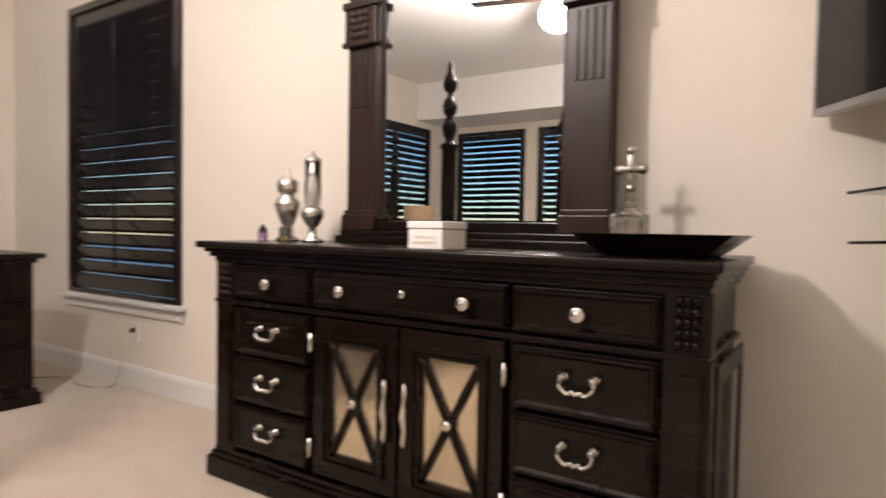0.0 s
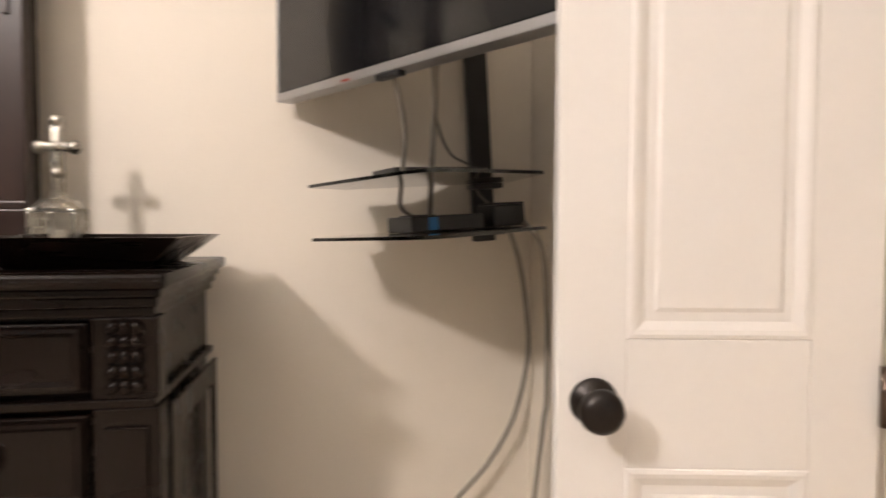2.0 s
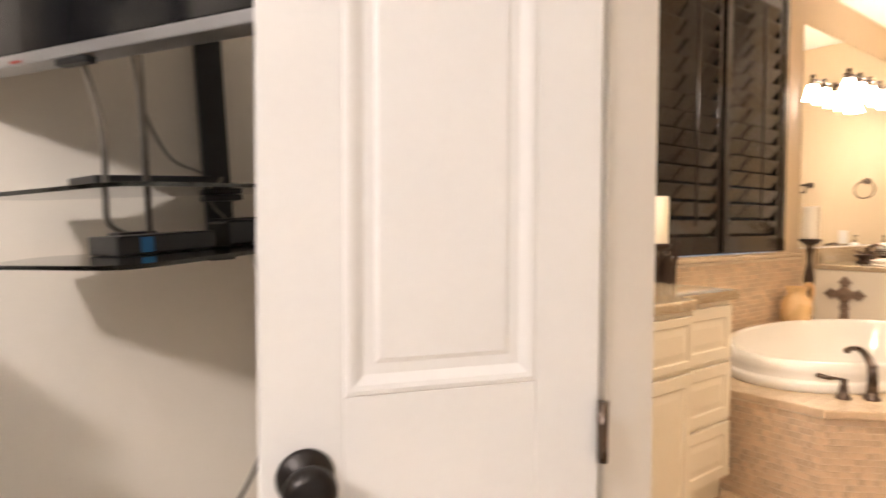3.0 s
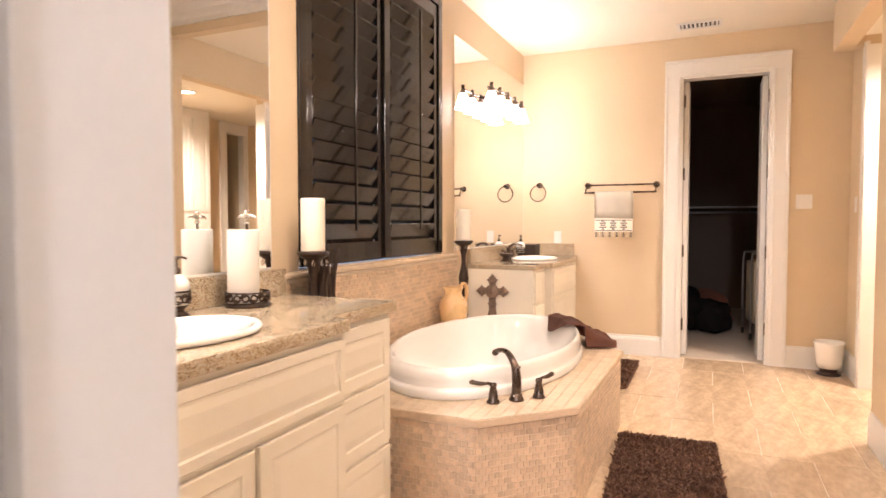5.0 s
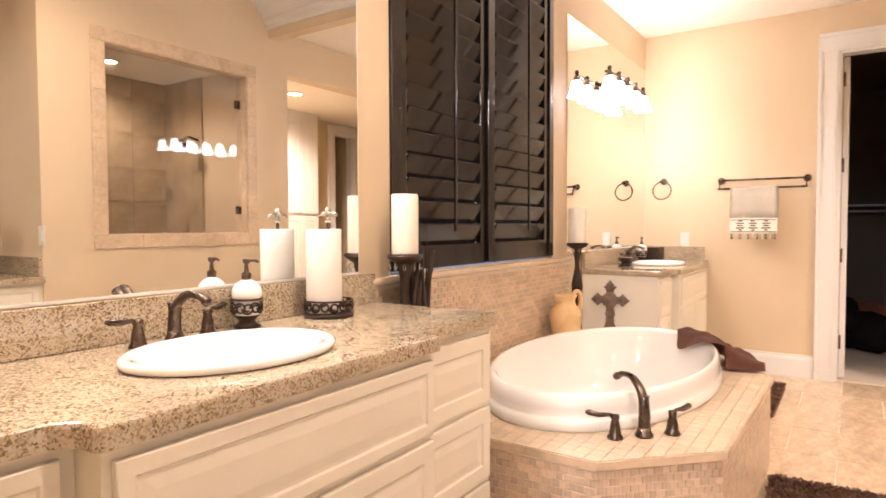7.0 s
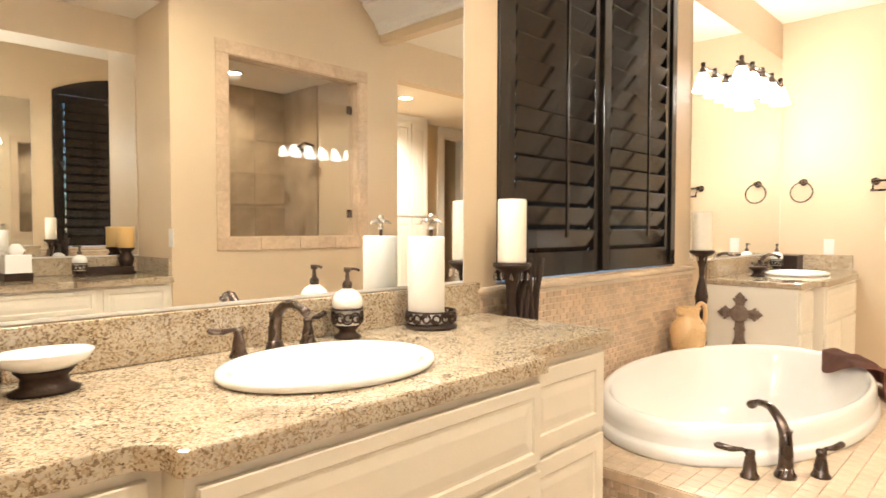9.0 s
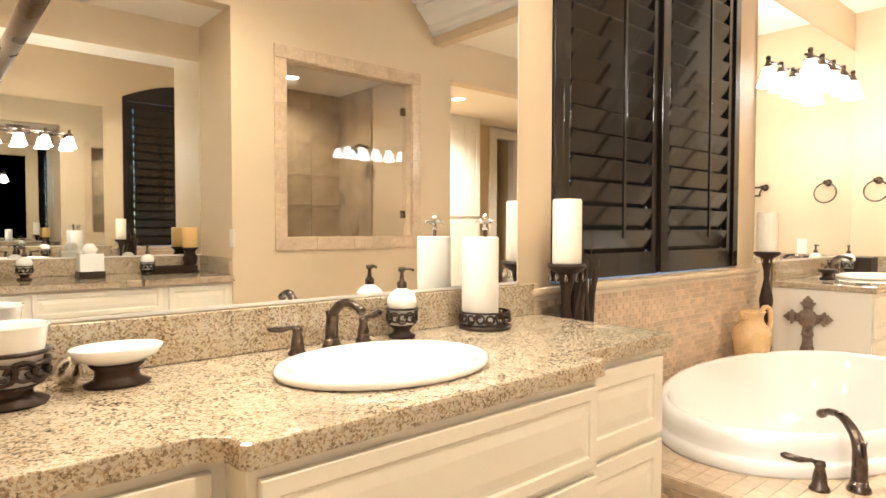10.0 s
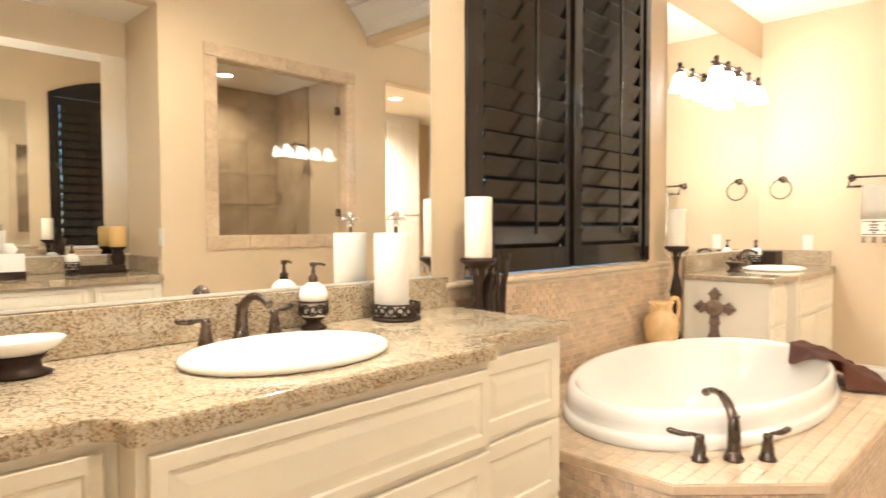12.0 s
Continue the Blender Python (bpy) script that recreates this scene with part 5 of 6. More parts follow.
def scroll_band(parent, radius, z, height, count, r, mat):
    """Wrought scrolls bent round a cylinder, each a part."""
    for i in range(count):
        c = 2 * math.pi * i / count
        for f in (1, -1):
            pts = [Vector((radius * math.cos(c + u / radius), radius * math.sin(c + u / radius), z + v)) for u, v in scroll(f * radius * math.pi / count * 0.5, height * 0.5, height * 0.36, 1.35, f, math.pi * 0.5 * (f + 1))]
            part("scroll", tube(pts, r, 6), mat, parent, "", True)


def ring_tube(radius, z, r, seg=28):
    return tube([(radius * math.cos(2 * math.pi * i / seg), radius * math.sin(2 * math.pi * i / seg), z) for i in range(seg)], r, 8, None, True)


def soap_pump(m, label):
    t = thing("soap_dispenser", label, "soap dispenser", m @ Matrix.Scale(1.02, 4), "soap dispensers")
    part("stand", lathe([(0, 0), (0.036, 0), (0.038, 0.006), (0.024, 0.014), (0.022, 0.022), (0.034, 0.032), (0.034, 0.035), (0, 0.035)], 24), IRON, t, "scrolled iron stand", True)
    scroll_band(t, 0.041, 0.034, 0.045, 6, 0.003, IRON)
    part("rim", ring_tube(0.041, 0.08, 0.003), IRON, t)
    part("bottle", lathe([(0, 0.036), (0.033, 0.036), (0.036, 0.08), (0.041, 0.088), (0.0415, 0.098), (0.039, 0.110), (0.033, 0.120), (0.022, 0.129), (0.013, 0.134), (0, 0.136)], 26), PORCELAIN, t, "ivory ceramic bottle", True)
    p = part("pump", lathe([(0, 0.133), (0.013, 0.133), (0.014, 0.150), (0.007, 0.156), (0.005, 0.178), (0.010, 0.18), (0.010, 0.192), (0, 0.192)], 16), BRONZE, t, "", True)
    part("nozzle", tube([(0, 0, 0.187), (0.02, 0, 0.187), (0.034, 0, 0.182)], 0.004, 8), BRONZE, p)
    return t


C = TOP + 0.0005
soap_pump(at(2.944, 3.557, C, -20), "ivory soap pump in a scrolled iron stand")

ph = thing("paper_towel_holder", "white paper towel roll on a scrolled bronze holder", "paper towel holder", at(3.232, 3.518, C))
part("base", lathe([(0, 0), (0.078, 0), (0.08, 0.006), (0.076, 0.012), (0, 0.012)], 36), IRON, ph, "", True)
scroll_band(ph, 0.076, 0.012, 0.045, 8, 0.0035, IRON)
part("rim", ring_tube(0.076, 0.052, 0.003), IRON, ph)
part("roll", lathe([(0.02, 0.014), (0.054, 0.014), (0.056, 0.018), (0.056, 0.274), (0.054, 0.278), (0.02, 0.278), (0.02, 0.014)], 40, at(-0.011, 0.010, 0)), PAPER, ph, "white paper towel roll", True)
part("rod", tube([(0, 0, 0.012), (0, 0, 0.30)], 0.006, 8), BRONZE, ph)
f = part("finial", lathe([(0, 0.35), (0.008, 0.346), (0.012, 0.338), (0.006, 0.33), (0.006, 0.315), (0.012, 0.30), (0, 0.298)], 16), SILVER, ph, "pewter leaf finial", True)
for i in range(4):
    a = math.pi / 2 * i + 0.3
    part("leaf", tube([(0, 0, 0.318), (0.014 * math.cos(a), 0.014 * math.sin(a), 0.328), (0.028 * math.cos(a), 0.028 * math.sin(a), 0.326), (0.036 * math.cos(a), 0.036 * math.sin(a), 0.318)], [0.004, 0.006, 0.005, 0.002], 8), SILVER, f, "", True)

sd = thing("soap_dish", "ivory oval soap dish on a scrolled iron foot", "soap dish", at(2.21, 3.50, C))
part("foot", lathe([(0, 0), (0.05, 0), (0.052, 0.006), (0.036, 0.014), (0.034, 0.03), (0.044, 0.042), (0, 0.042)], 30, None, 1.15, 0.85), IRON, sd, "scrolled iron foot", True)
part("dish", lathe([(0, 0.043), (0.04, 0.044), (0.062, 0.058), (0.07, 0.074), (0.067, 0.076), (0.055, 0.062), (0, 0.056)], 36, None, 1.2, 0.85), PORCELAIN, sd, "ivory ceramic dish", True)

cup = thing("tumbler", "ivory tumbler in a scrolled iron stand", "tumbler", at(2.035, 3.47, C) @ Matrix.Diagonal((1.3, 1.3, 1.0, 1)))
part("stand", lathe([(0, 0), (0.044, 0), (0.046, 0.006), (0.028, 0.016), (0.026, 0.026), (0.04, 0.036), (0, 0.036)], 26), IRON, cup, "", True)
scroll_band(cup, 0.045, 0.034, 0.055, 6, 0.004, IRON)
part("rim", ring_tube(0.0455, 0.092, 0.004), IRON, cup)
part("cup", lathe([(0, 0.037), (0.037, 0.037), (0.041, 0.09), (0.046, 0.134), (0.048, 0.138), (0.044, 0.137), (0.038, 0.09), (0.034, 0.045), (0, 0.045)], 30), PORCELAIN, cup, "ivory ceramic cup", True)
sc = thing("seashell", "small white and silver shell by the tumbler", "shell", at(2.125, 3.56, C))
part("shell", lathe([(0, 0), (0.016, 0.004), (0.026, 0.02), (0.022, 0.042), (0.01, 0.06), (0, 0.066)], 14, pose(0, 0, 0.008, 35, 20, 0)), SILVER, sc, "", True)


def pillar_candle(m, label, foot, wax=None, tall=0.21, group=""):
    t = thing("candle_stand", label, "candle stand", m, group)
    part("stem", lathe(foot, 24), IRON, t, "dark turned iron stem", True)
    z = foot[-1][1]
    c = part("candle", lathe([(0, z + 0.001), (0.049, z + 0.001), (0.051, z + 0.006), (0.051, z + tall - 0.008), (0.048, z + tall), (0.03, z + tall - 0.006), (0, z + tall - 0.008)], 30), wax or WAX, t, "ivory pillar candle", True)
    part("wick", tube([(0, 0, z + tall - 0.01), (0.002, 0, z + tall + 0.004)], 0.0015, 6), BLACK, c)
    return t


FOOT = [(0, 0), (0.075, 0), (0.077, 0.012), (0.05, 0.03), (0.03, 0.045), (0.022, 0.07), (0.034, 0.10), (0.02, 0.14), (0.016, 0.24), (0.030, 0.31), (0.036, 0.36), (0.024, 0.42), (0.014, 0.47), (0.016, 0.52), (0.026, 0.56), (0.03, 0.585), (0.056, 0.60), (0.068, 0.612), (0.066, 0.622), (0.05, 0.622), (0, 0.622)]
pillar_candle(at(3.645, 3.527, DECK + 0.004), "tall iron candle stand with an ivory pillar candle", FOOT, None, 0.226, "candle stands")
pillar_candle(at(5.42, 3.545, DECK + 0.004), "tall iron candle stand beside the far vanity", FOOT, None, 0.215, "candle stands")

for ob in [o for o in bpy.data.objects if o.name.startswith("candle_stand")]:
    for k in range(10):
        a = 2 * math.pi * k / 10
        part("crystal_drop", lathe([(0, 0.594), (0.0025, 0.588), (0.006, 0.572), (0.004, 0.562), (0, 0.558)], 8, Matrix.Translation((0.062 * math.cos(a), 0.062 * math.sin(a), 0))), GLASS, ob, "clear crystal drop", True)

# driftwood bundle behind the near candle stand
random.seed(4)
dw = thing("driftwood", "dark bundle of upright driftwood on the tub deck", "driftwood", at(3.735, 3.545, DECK + 0.004))
for i in range(54):
    x, y = random.uniform(-0.062, 0.058), random.uniform(-0.045, 0.045)
    lean = random.uniform(-0.015, 0.02)
    thin = i > 25
    top = random.uniform(0.64, 0.75) if thin else random.uniform(0.50, 0.64)
    girth = random.uniform(0.003, 0.005) if thin else random.uniform(0.013, 0.024)
    path = smooth_line([(x, y, 0), (x + lean * 0.3, y, 0.2), (x + random.uniform(-0.016, 0.016), y + random.uniform(-0.012, 0.012), 0.42), (x + lean * (2.4 if thin else 1), y, top)], 4)
    bm = tube(path, [girth * (1 - 0.055 * k) * random.uniform(0.85, 1.1) for k in range(len(path))], 7)
    part("branch", bm, DRIFT, dw, "", True)

jug = thing("jug", "ochre glazed clay pitcher with one looped handle", "jug", at(5.20, 3.515, DECK + 0.001))
part("body", lathe([(0, 0), (0.058, 0), (0.064, 0.01), (0.086, 0.10), (0.099, 0.18), (0.097, 0.225), (0.082, 0.262), (0.064, 0.285), (0.058, 0.305), (0.062, 0.328), (0.072, 0.345), (0.066, 0.346), (0.052, 0.31), (0.055, 0.285), (0, 0.27)], 36), CLAY, jug, "", True)
part("spout", tube(smooth_line([(-0.045, 0, 0.315), (-0.066, 0, 0.335), (-0.085, 0, 0.348)], 4), [0.028, 0.026, 0.023, 0.02, 0.018, 0.016, 0.013, 0.011, 0.009][:len(smooth_line([(-0.045, 0, 0.315), (-0.066, 0, 0.335), (-0.085, 0, 0.348)], 4))], 10), CLAY, jug, "", True)
part("handle", tube(smooth_line([(0.055, 0, 0.325), (0.085, 0, 0.362), (0.118, 0, 0.35), (0.128, 0, 0.295), (0.112, 0, 0.235), (0.09, 0, 0.205)], 5), 0.013, 10), CLAY, jug, "", True)
jug.matrix_basis = at(5.165, 3.515, DECK + 0.004, -25) @ Matrix.Scale(0.94, 4)

# iron cross leaning on the far vanity's side
cx = thing("wall_cross", "grey iron cross with flared ends and a round medallion", "cross", pose(V2X - 0.012, 3.435, 0.655, 0, 0, -90) @ Matrix.Scale(0.9, 4))
CROSS = material("weathered_iron", (0.22, 0.155, 0.11), 0.6, 0.2, vary=0.35, scale=30, grain=140, bump=0.3)
END = [(0.024, 0.045), (0.029, 0.075), (0.046, 0.092), (0.040, 0.100), (0.026, 0.100), (0.030, 0.112), (0.016, 0.122), (0.0, 0.142)]
SHAFT = [(0.026, 0.045), (0.030, 0.09), (0.037, 0.105), (0.027, 0.118), (0.029, 0.165), (0.040, 0.195), (0.046, 0.228), (0.0, 0.228)]
poly = []
for ang, end in ((90, END), (180, END), (270, SHAFT), (0, END)):
    u = Vector((math.cos(radians(ang)), math.sin(radians(ang))))
    w = Vector((u.y, -u.x))
    pts = [w * a + u * b for a, b in end] + [w * -a + u * b for a, b in reversed(end) if a]
    poly += [(p.x, p.y + 0.043) for p in pts]
bm = prism(poly, -0.006, 0.008, 0)
for v in bm.verts:
    v.co = (v.co.x, -v.co.z, v.co.y)
bmesh.ops.recalc_face_normals(bm, faces=bm.faces[:])
part("body", bm, CROSS, cx)
for ang, n_ in ((90, 2), (180, 2), (0, 2), (270, 4)):
    u = Vector((math.cos(radians(ang)), 0, math.sin(radians(ang))))
    w = Vector((u.z, 0, -u.x))
    for k in range(n_):
        c = Vector((0, -0.010, 0.043)) + u * (0.078 + 0.036 * k)
        part("relief", tube([c - w * 0.018 - u * 0.012, c, c + w * 0.018 - u * 0.012], [0.003, 0.005, 0.003], 6), CROSS, cx, "", True)
part("medallion", lathe([(0, 0.022), (0.012, 0.02), (0.02, 0.012), (0.044, 0.02), (0.056, 0.012), (0.058, 0)], 24, pose(0, -0.006, 0.043, 90)), CROSS, cx, "round medallion", True)


# ---- towel bars ----
def rose(x, y, z, parent, axis):
    r = part("post", lathe([(0, 0), (0.027, 0), (0.028, 0.006), (0.016, 0.014), (0.010, 0.024), (0.010, 0.06), (0.016, 0.068), (0.016, 0.080), (0, 0.086)], 20), BRONZE, parent, "", True)
    r.matrix_basis = Matrix.Translation((x, y, z)) @ axis


TOW, TOE = pose(0, 0, 0, 0, -90, 0), pose(0, 0, 0, 0, 90, 0)
tb = thing("towel_bar", "bronze double towel bar on the wall", "towel bar")
for y in (2.42, 3.02):
    rose(EAST, y, 1.535, tb, TOW)
    part("bracket", tube([(EAST - 0.07, y, 1.535), (EAST - 0.10, y, 1.50), (EAST - 0.125, y, 1.465)], 0.006, 8), BRONZE, tb)
part("bar", tube([(EAST - 0.072, 2.42, 1.535), (EAST - 0.072, 3.02, 1.535)], 0.008, 10), BRONZE, tb)
part("bar", tube([(EAST - 0.125, 2.41, 1.465), (EAST - 0.125, 3.03, 1.465)], 0.008, 10), BRONZE, tb)

# hand towel over the front bar
ht = thing("hand_towel", "ivory hand towel with a patterned band and tassels", "towel", at(EAST - 0.125, 2.77, 0))
bm = bmesh.new()
grid = []
PROF = [(0.016, 1.22), (0.016, 1.40), (0.014, 1.462), (0.0, 1.477), (-0.014, 1.462), (-0.017, 1.40), (-0.018, 1.30), (-0.018, 1.225)]
for i in range(13):
    y = -0.165 + 0.33 * i / 12
    w = 0.004 * math.sin(i * 1.3)
    grid.append([bm.verts.new((x + w * (1 if z < 1.45 else 0), y * (1 + 0.04 * (1.47 - z)), z)) for x, z in PROF])
for a, b in zip(grid, grid[1:]):
    for p, q, r, s in zip(a, a[1:], b[1:], b):
        bm.faces.new((p, q, r, s))
bmesh.ops.solidify(bm, geom=bm.faces[:], thickness=0.004)
part("cloth", bm, LINEN, ht, "", True)
bm = boxes((-0.026, -0.165, 1.115, -0.016, 0.165, 1.232), bevel=0.003)
part("band", bm, LINEN, ht)
bm = boxes((-0.0275, -0.16, 1.215, -0.0262, 0.16, 1.222), (-0.0275, -0.16, 1.122, -0.0262, 0.16, 1.130))
for q in (-0.09, 0.0, 0.09):
    for dz, w in ((0.0, 0.03), (0.018, 0.02), (0.036, 0.028), (0.055, 0.014), (-0.016, 0.012)):
        box(bm, -0.0275, q - w, 1.15 + dz, -0.0262, q + w, 1.162 + dz)
part("motif", bm, PATTERN, ht, "dark stylised woven motif")
for i in range(11):
    y = -0.15 + 0.03 * i
    part("tassel", lathe([(0, 0.0), (0.004, -0.004), (0.007, -0.012), (0.005, -0.018), (0.010, -0.045), (0, -0.046)], 8, pose(-0.021, y, 1.115)), CANVAS if i % 2 else PATTERN, ht, "", True)

tr_ = thing("towel_ring", "bronze towel ring on the wall", "towel ring")
rose(EAST, 3.475, 1.55, tr_, TOW)
part("ring", tube([(EAST - 0.07 + 0.012 * math.cos(a), 3.475 + 0.075 * math.sin(a), 1.472 + 0.075 * math.cos(a)) for a in [2 * math.pi * k / 32 for k in range(32)]], 0.006, 8, None, True), BRONZE, tr_)
tw = thing("towel_bar", "bronze towel bar beside the vanity", "towel bar")
for y in (2.585, 3.20):
    rose(WA, y, 1.372, tw, TOE @ Matrix.Diagonal((1, 1, 2.0, 1)))
part("bar", tube([(WA + 0.162, 2.57, 1.372), (WA + 0.162, 3.215, 1.372)], 0.009, 12), BRONZE, tw)

# ---- brown towel thrown over the tub rim ----
bt = thing("bath_towel", "chocolate brown towel thrown over the tub rim", "towel", at(0, 0, 0))
bm = bmesh.new()
random.seed(9)
NU, NV = 48, 40
grid = []
for i in range(NU):
    u = i / (NU - 1)
    row = []
    for j in range(NV):
        v = j / (NV - 1)
        # u from inside the rim to the deck corner, v along the rim
        ang = radians(-60 + 40 * v)
        rim = Vector((TC.x + TA * math.cos(ang), TC.y + TB * math.sin(ang), 0))
        n2 = Vector((math.cos(ang) / TA, math.sin(ang) / TB, 0)).normalized()
        inner = -0.13 * (0.30 + 0.70 * math.sqrt(math.sin(math.pi * v) + 1e-9))
        d = inner + (0.23 - inner) * u + 0.012 * math.sin(9 * v + 2 * u)
        p = rim + n2 * d
        top = DECK + 0.142
        if d < -0.07:
            z = top - 1.1 * (-0.07 - d)
        elif d < -0.01:
            z = top
        else:
            s_ = min(1, (d + 0.01) / 0.14)
            z = top - 0.085 * s_ * s_ * (3 - 2 * s_)
        wave = 0.026 * math.sin(8 * v + 2.5 * u) ** 2 + 0.012 * math.sin(15 * v - 3 * u + 1) ** 2 + 0.010 * math.sin(7 * u + 3 * v) ** 2
        z += wave * (0.12 + 0.95 * u)
        edge = min(1, (1 - u) / 0.16, (v / 0.10 if d > 0.03 else 1), ((1 - v) / 0.10 if d > 0.03 else 1))
        if d > 0.03:
            z = DECK + 0.016 + (z - DECK - 0.016) * math.sqrt(max(edge, 0))
        p.y = max(p.y, 2.47 + 0.02 * math.sin(9 * v))
        lim = 5.16 + (p.y - 2.43) * 1.11
        p.x = min(p.x, lim - 0.03)
        row.append(bm.verts.new((p.x, p.y, max(z, DECK + 0.016))))
    grid.append(row)
for a, b in zip(grid, grid[1:]):
    for p, q, r, s in zip(a, a[1:], b[1:], b):
        bm.faces.new((p, q, r, s))
bmesh.ops.solidify(bm, geom=bm.faces[:], thickness=0.018)
part("cloth", bm, TERRY, bt, "", True)


# ---- shag bath mats ----
def bath_mat(m, w, d, label, seed, tufts):
    t = thing("bath_mat", label, "bath mat", m, "bath mats")
    r = 0.07
    poly = [(sx * (w / 2 - r) + r * math.cos(a), sy * (d / 2 - r) + r * math.sin(a)) for sx, sy, a0 in ((1, 1, 0), (-1, 1, 90), (-1, -1, 180), (1, -1, 270)) for a in [radians(a0 + 15 * k) for k in range(7)]]
    part("backing", prism(poly, 0.001, 0.02, 0.004), SHAG, t)
    rng = np.random.default_rng(seed)
    verts, faces = [], []
    for _ in range(tufts):
        x, y = rng.uniform(-w / 2 + 0.008, w / 2 - 0.008), rng.uniform(-d / 2 + 0.008, d / 2 - 0.008)
        a, h, lx, ly, q = rng.uniform(0, 6.28), rng.uniform(0.018, 0.032), rng.normal(0, 0.012), rng.normal(0, 0.012), rng.uniform(0.003, 0.006)
        k = len(verts)
        ca, sa = math.cos(a) * q, math.sin(a) * q
        verts += [(x - ca, y - sa, 0.016), (x + ca, y + sa, 0.016), (x + lx * 0.6 + ca, y + ly * 0.6 + sa, 0.016 + h * 0.7), (x + lx * 0.6 - ca, y + ly * 0.6 - sa, 0.016 + h * 0.7), (x + lx, y + ly, 0.014 + h)]
        faces += [(k, k + 1, k + 2, k + 3), (k + 3, k + 2, k + 4)]
    me = bpy.data.meshes.new("shag")
    me.from_pydata(verts, [], faces)
    me.materials.append(SHAG)
    o = new("shag", me)
    o.parent = t
    o["kind"] = "stuff"
    return t


bath_mat(at(4.52, 2.155, 0.001, 3), 0.90, 0.50, "brown shag bath mat beside the tub", 1, 9000)
bath_mat(at(6.40, 2.78, 0.001, 0), 0.90, 0.54, "brown shag bath mat before the far vanity", 2, 5000)

# ---- wastebasket, switches, vent ----
wb = thing("wastebasket", "ivory wastebasket on a dark footed base", "wastebasket", at(7.06, 1.11, 0.001))
part("base", lathe([(0, 0), (0.085, 0), (0.088, 0.008), (0.06, 0.02), (0.06, 0.04), (0.08, 0.055), (0, 0.055)], 28), IRON, wb, "dark iron base", True)
part("bucket", lathe([(0, 0.056), (0.085, 0.056), (0.092, 0.10), (0.105, 0.24), (0.112, 0.262), (0.105, 0.262), (0.098, 0.235), (0.085, 0.07), (0, 0.07)], 32), PORCELAIN, wb, "", True)


def switch_plate(m, gangs=1):
    t = thing("light_switch", "ivory rocker light switch plate", "light switch", m, "light switches")
    w = 0.035 + 0.046 * (gangs - 1) * 0.5
    part("plate", boxes((-w, -0.006, -0.058, w, 0, 0.058), bevel=0.003), WHITE, t)
    for i in range(gangs):
        x = (i - (gangs - 1) / 2) * 0.046
        part("rocker", boxes((x - 0.016, -0.009, -0.033, x + 0.016, -0.005, 0.033), bevel=0.002), WHITE, t)
    return t


switch_plate(pose(EAST, 1.285, 1.365, 0, 0, -90), 2)
switch_plate(pose(6.98, SOUTH, 1.33, 0, 0, 180))
switch_plate(pose(RET, 1.17, 1.13, 0, 0, -90))
switch_plate(pose(EAST, 3.30, 1.06, 0, 0, -90))
vt = thing("ceiling_vent", "white slotted ceiling vent", "vent", at(6.88, 2.085, LOW))
part("frame", boxes((-0.09, -0.17, -0.01, 0.09, -0.145, -0.0005), (-0.09, 0.145, -0.01, 0.09, 0.17, -0.0005), (-0.09, -0.145, -0.01, -0.065, 0.145, -0.0005), (0.065, -0.145, -0.01, 0.09, 0.145, -0.0005), bevel=0.002), WHITE, vt)
for i in range(9):
    s = part("slat", boxes((-0.064, -0.010, -0.001, 0.064, 0.010, 0.001)), WHITE, vt)
    s.matrix_basis = pose(0, -0.128 + 0.032 * i, -0.006, 35)
# black sheet in place of the shade inside the duct
part("backing", boxes((-0.066, -0.146, -0.002, 0.066, 0.146, -0.0006)), BLACK, vt)

# ---- shower window: stone frame, glass, tiled room ----
sw = structure("window_7", boxes((SX0, SHOWER - 0.07, SZ0, SX1, SHOWER - 0.06, SZ1)), GLASS, "fixed clear shower window in a travertine frame")
sw.visible_shadow = False
F = 0.09
random.seed(2)


def frame_tiles(u0, u1, v0, v1, along):
    n = max(2, round((u1 - u0) / 0.30))
    for i in range(n):
        a, b = u0 + (u1 - u0) * i / n + 0.001, u0 + (u1 - u0) * (i + 1) / n - 0.001
        row = (a, SHOWER + 0.0005, v0 + 0.001, b, SHOWER + 0.012, v1 - 0.001) if along else (v0 + 0.001, SHOWER + 0.0005, a, v1 - 0.001, SHOWER + 0.012, b)
        part("tile", boxes(row, bevel=0.002), TRAVERTINE, sw)


frame_tiles(SX0 - F, SX1 + F, SZ0 - F, SZ0, True)
frame_tiles(SX0 - F, SX1 + F, SZ1, SZ1 + F, True)
frame_tiles(SZ0, SZ1, SX0 - F, SX0, False)
frame_tiles(SZ0, SZ1, SX1, SX1 + F, False)
part("reveal", boxes((SX0, SHOWER - T, SZ0, SX0 + 0.006, SHOWER, SZ1), (SX1 - 0.006, SHOWER - T, SZ0, SX1, SHOWER, SZ1), (SX0 + 0.006, SHOWER - T, SZ0, SX1 - 0.006, SHOWER, SZ0 + 0.006), (SX0 + 0.006, SHOWER - T, SZ1 - 0.006, SX1 - 0.006, SHOWER, SZ1)), TRAVERTINE, sw)
for z in (1.31, 2.14):
    part("hinge", boxes((SX1 - 0.05, SHOWER - 0.092, z - 0.032, SX1 - 0.007, SHOWER - 0.072, z + 0.032), bevel=0.003), BRONZE, sw, "dark bronze glass hinge")
gd = thing("shower_door", "frameless glass shower door with dark hinges", "shower door")
p = part("pane", boxes((5.33, 0.18, 0.05, 5.34, SHOWER - T - 0.03, 2.1)), GLASS, gd, "clear glass pane")
p.visible_shadow = False
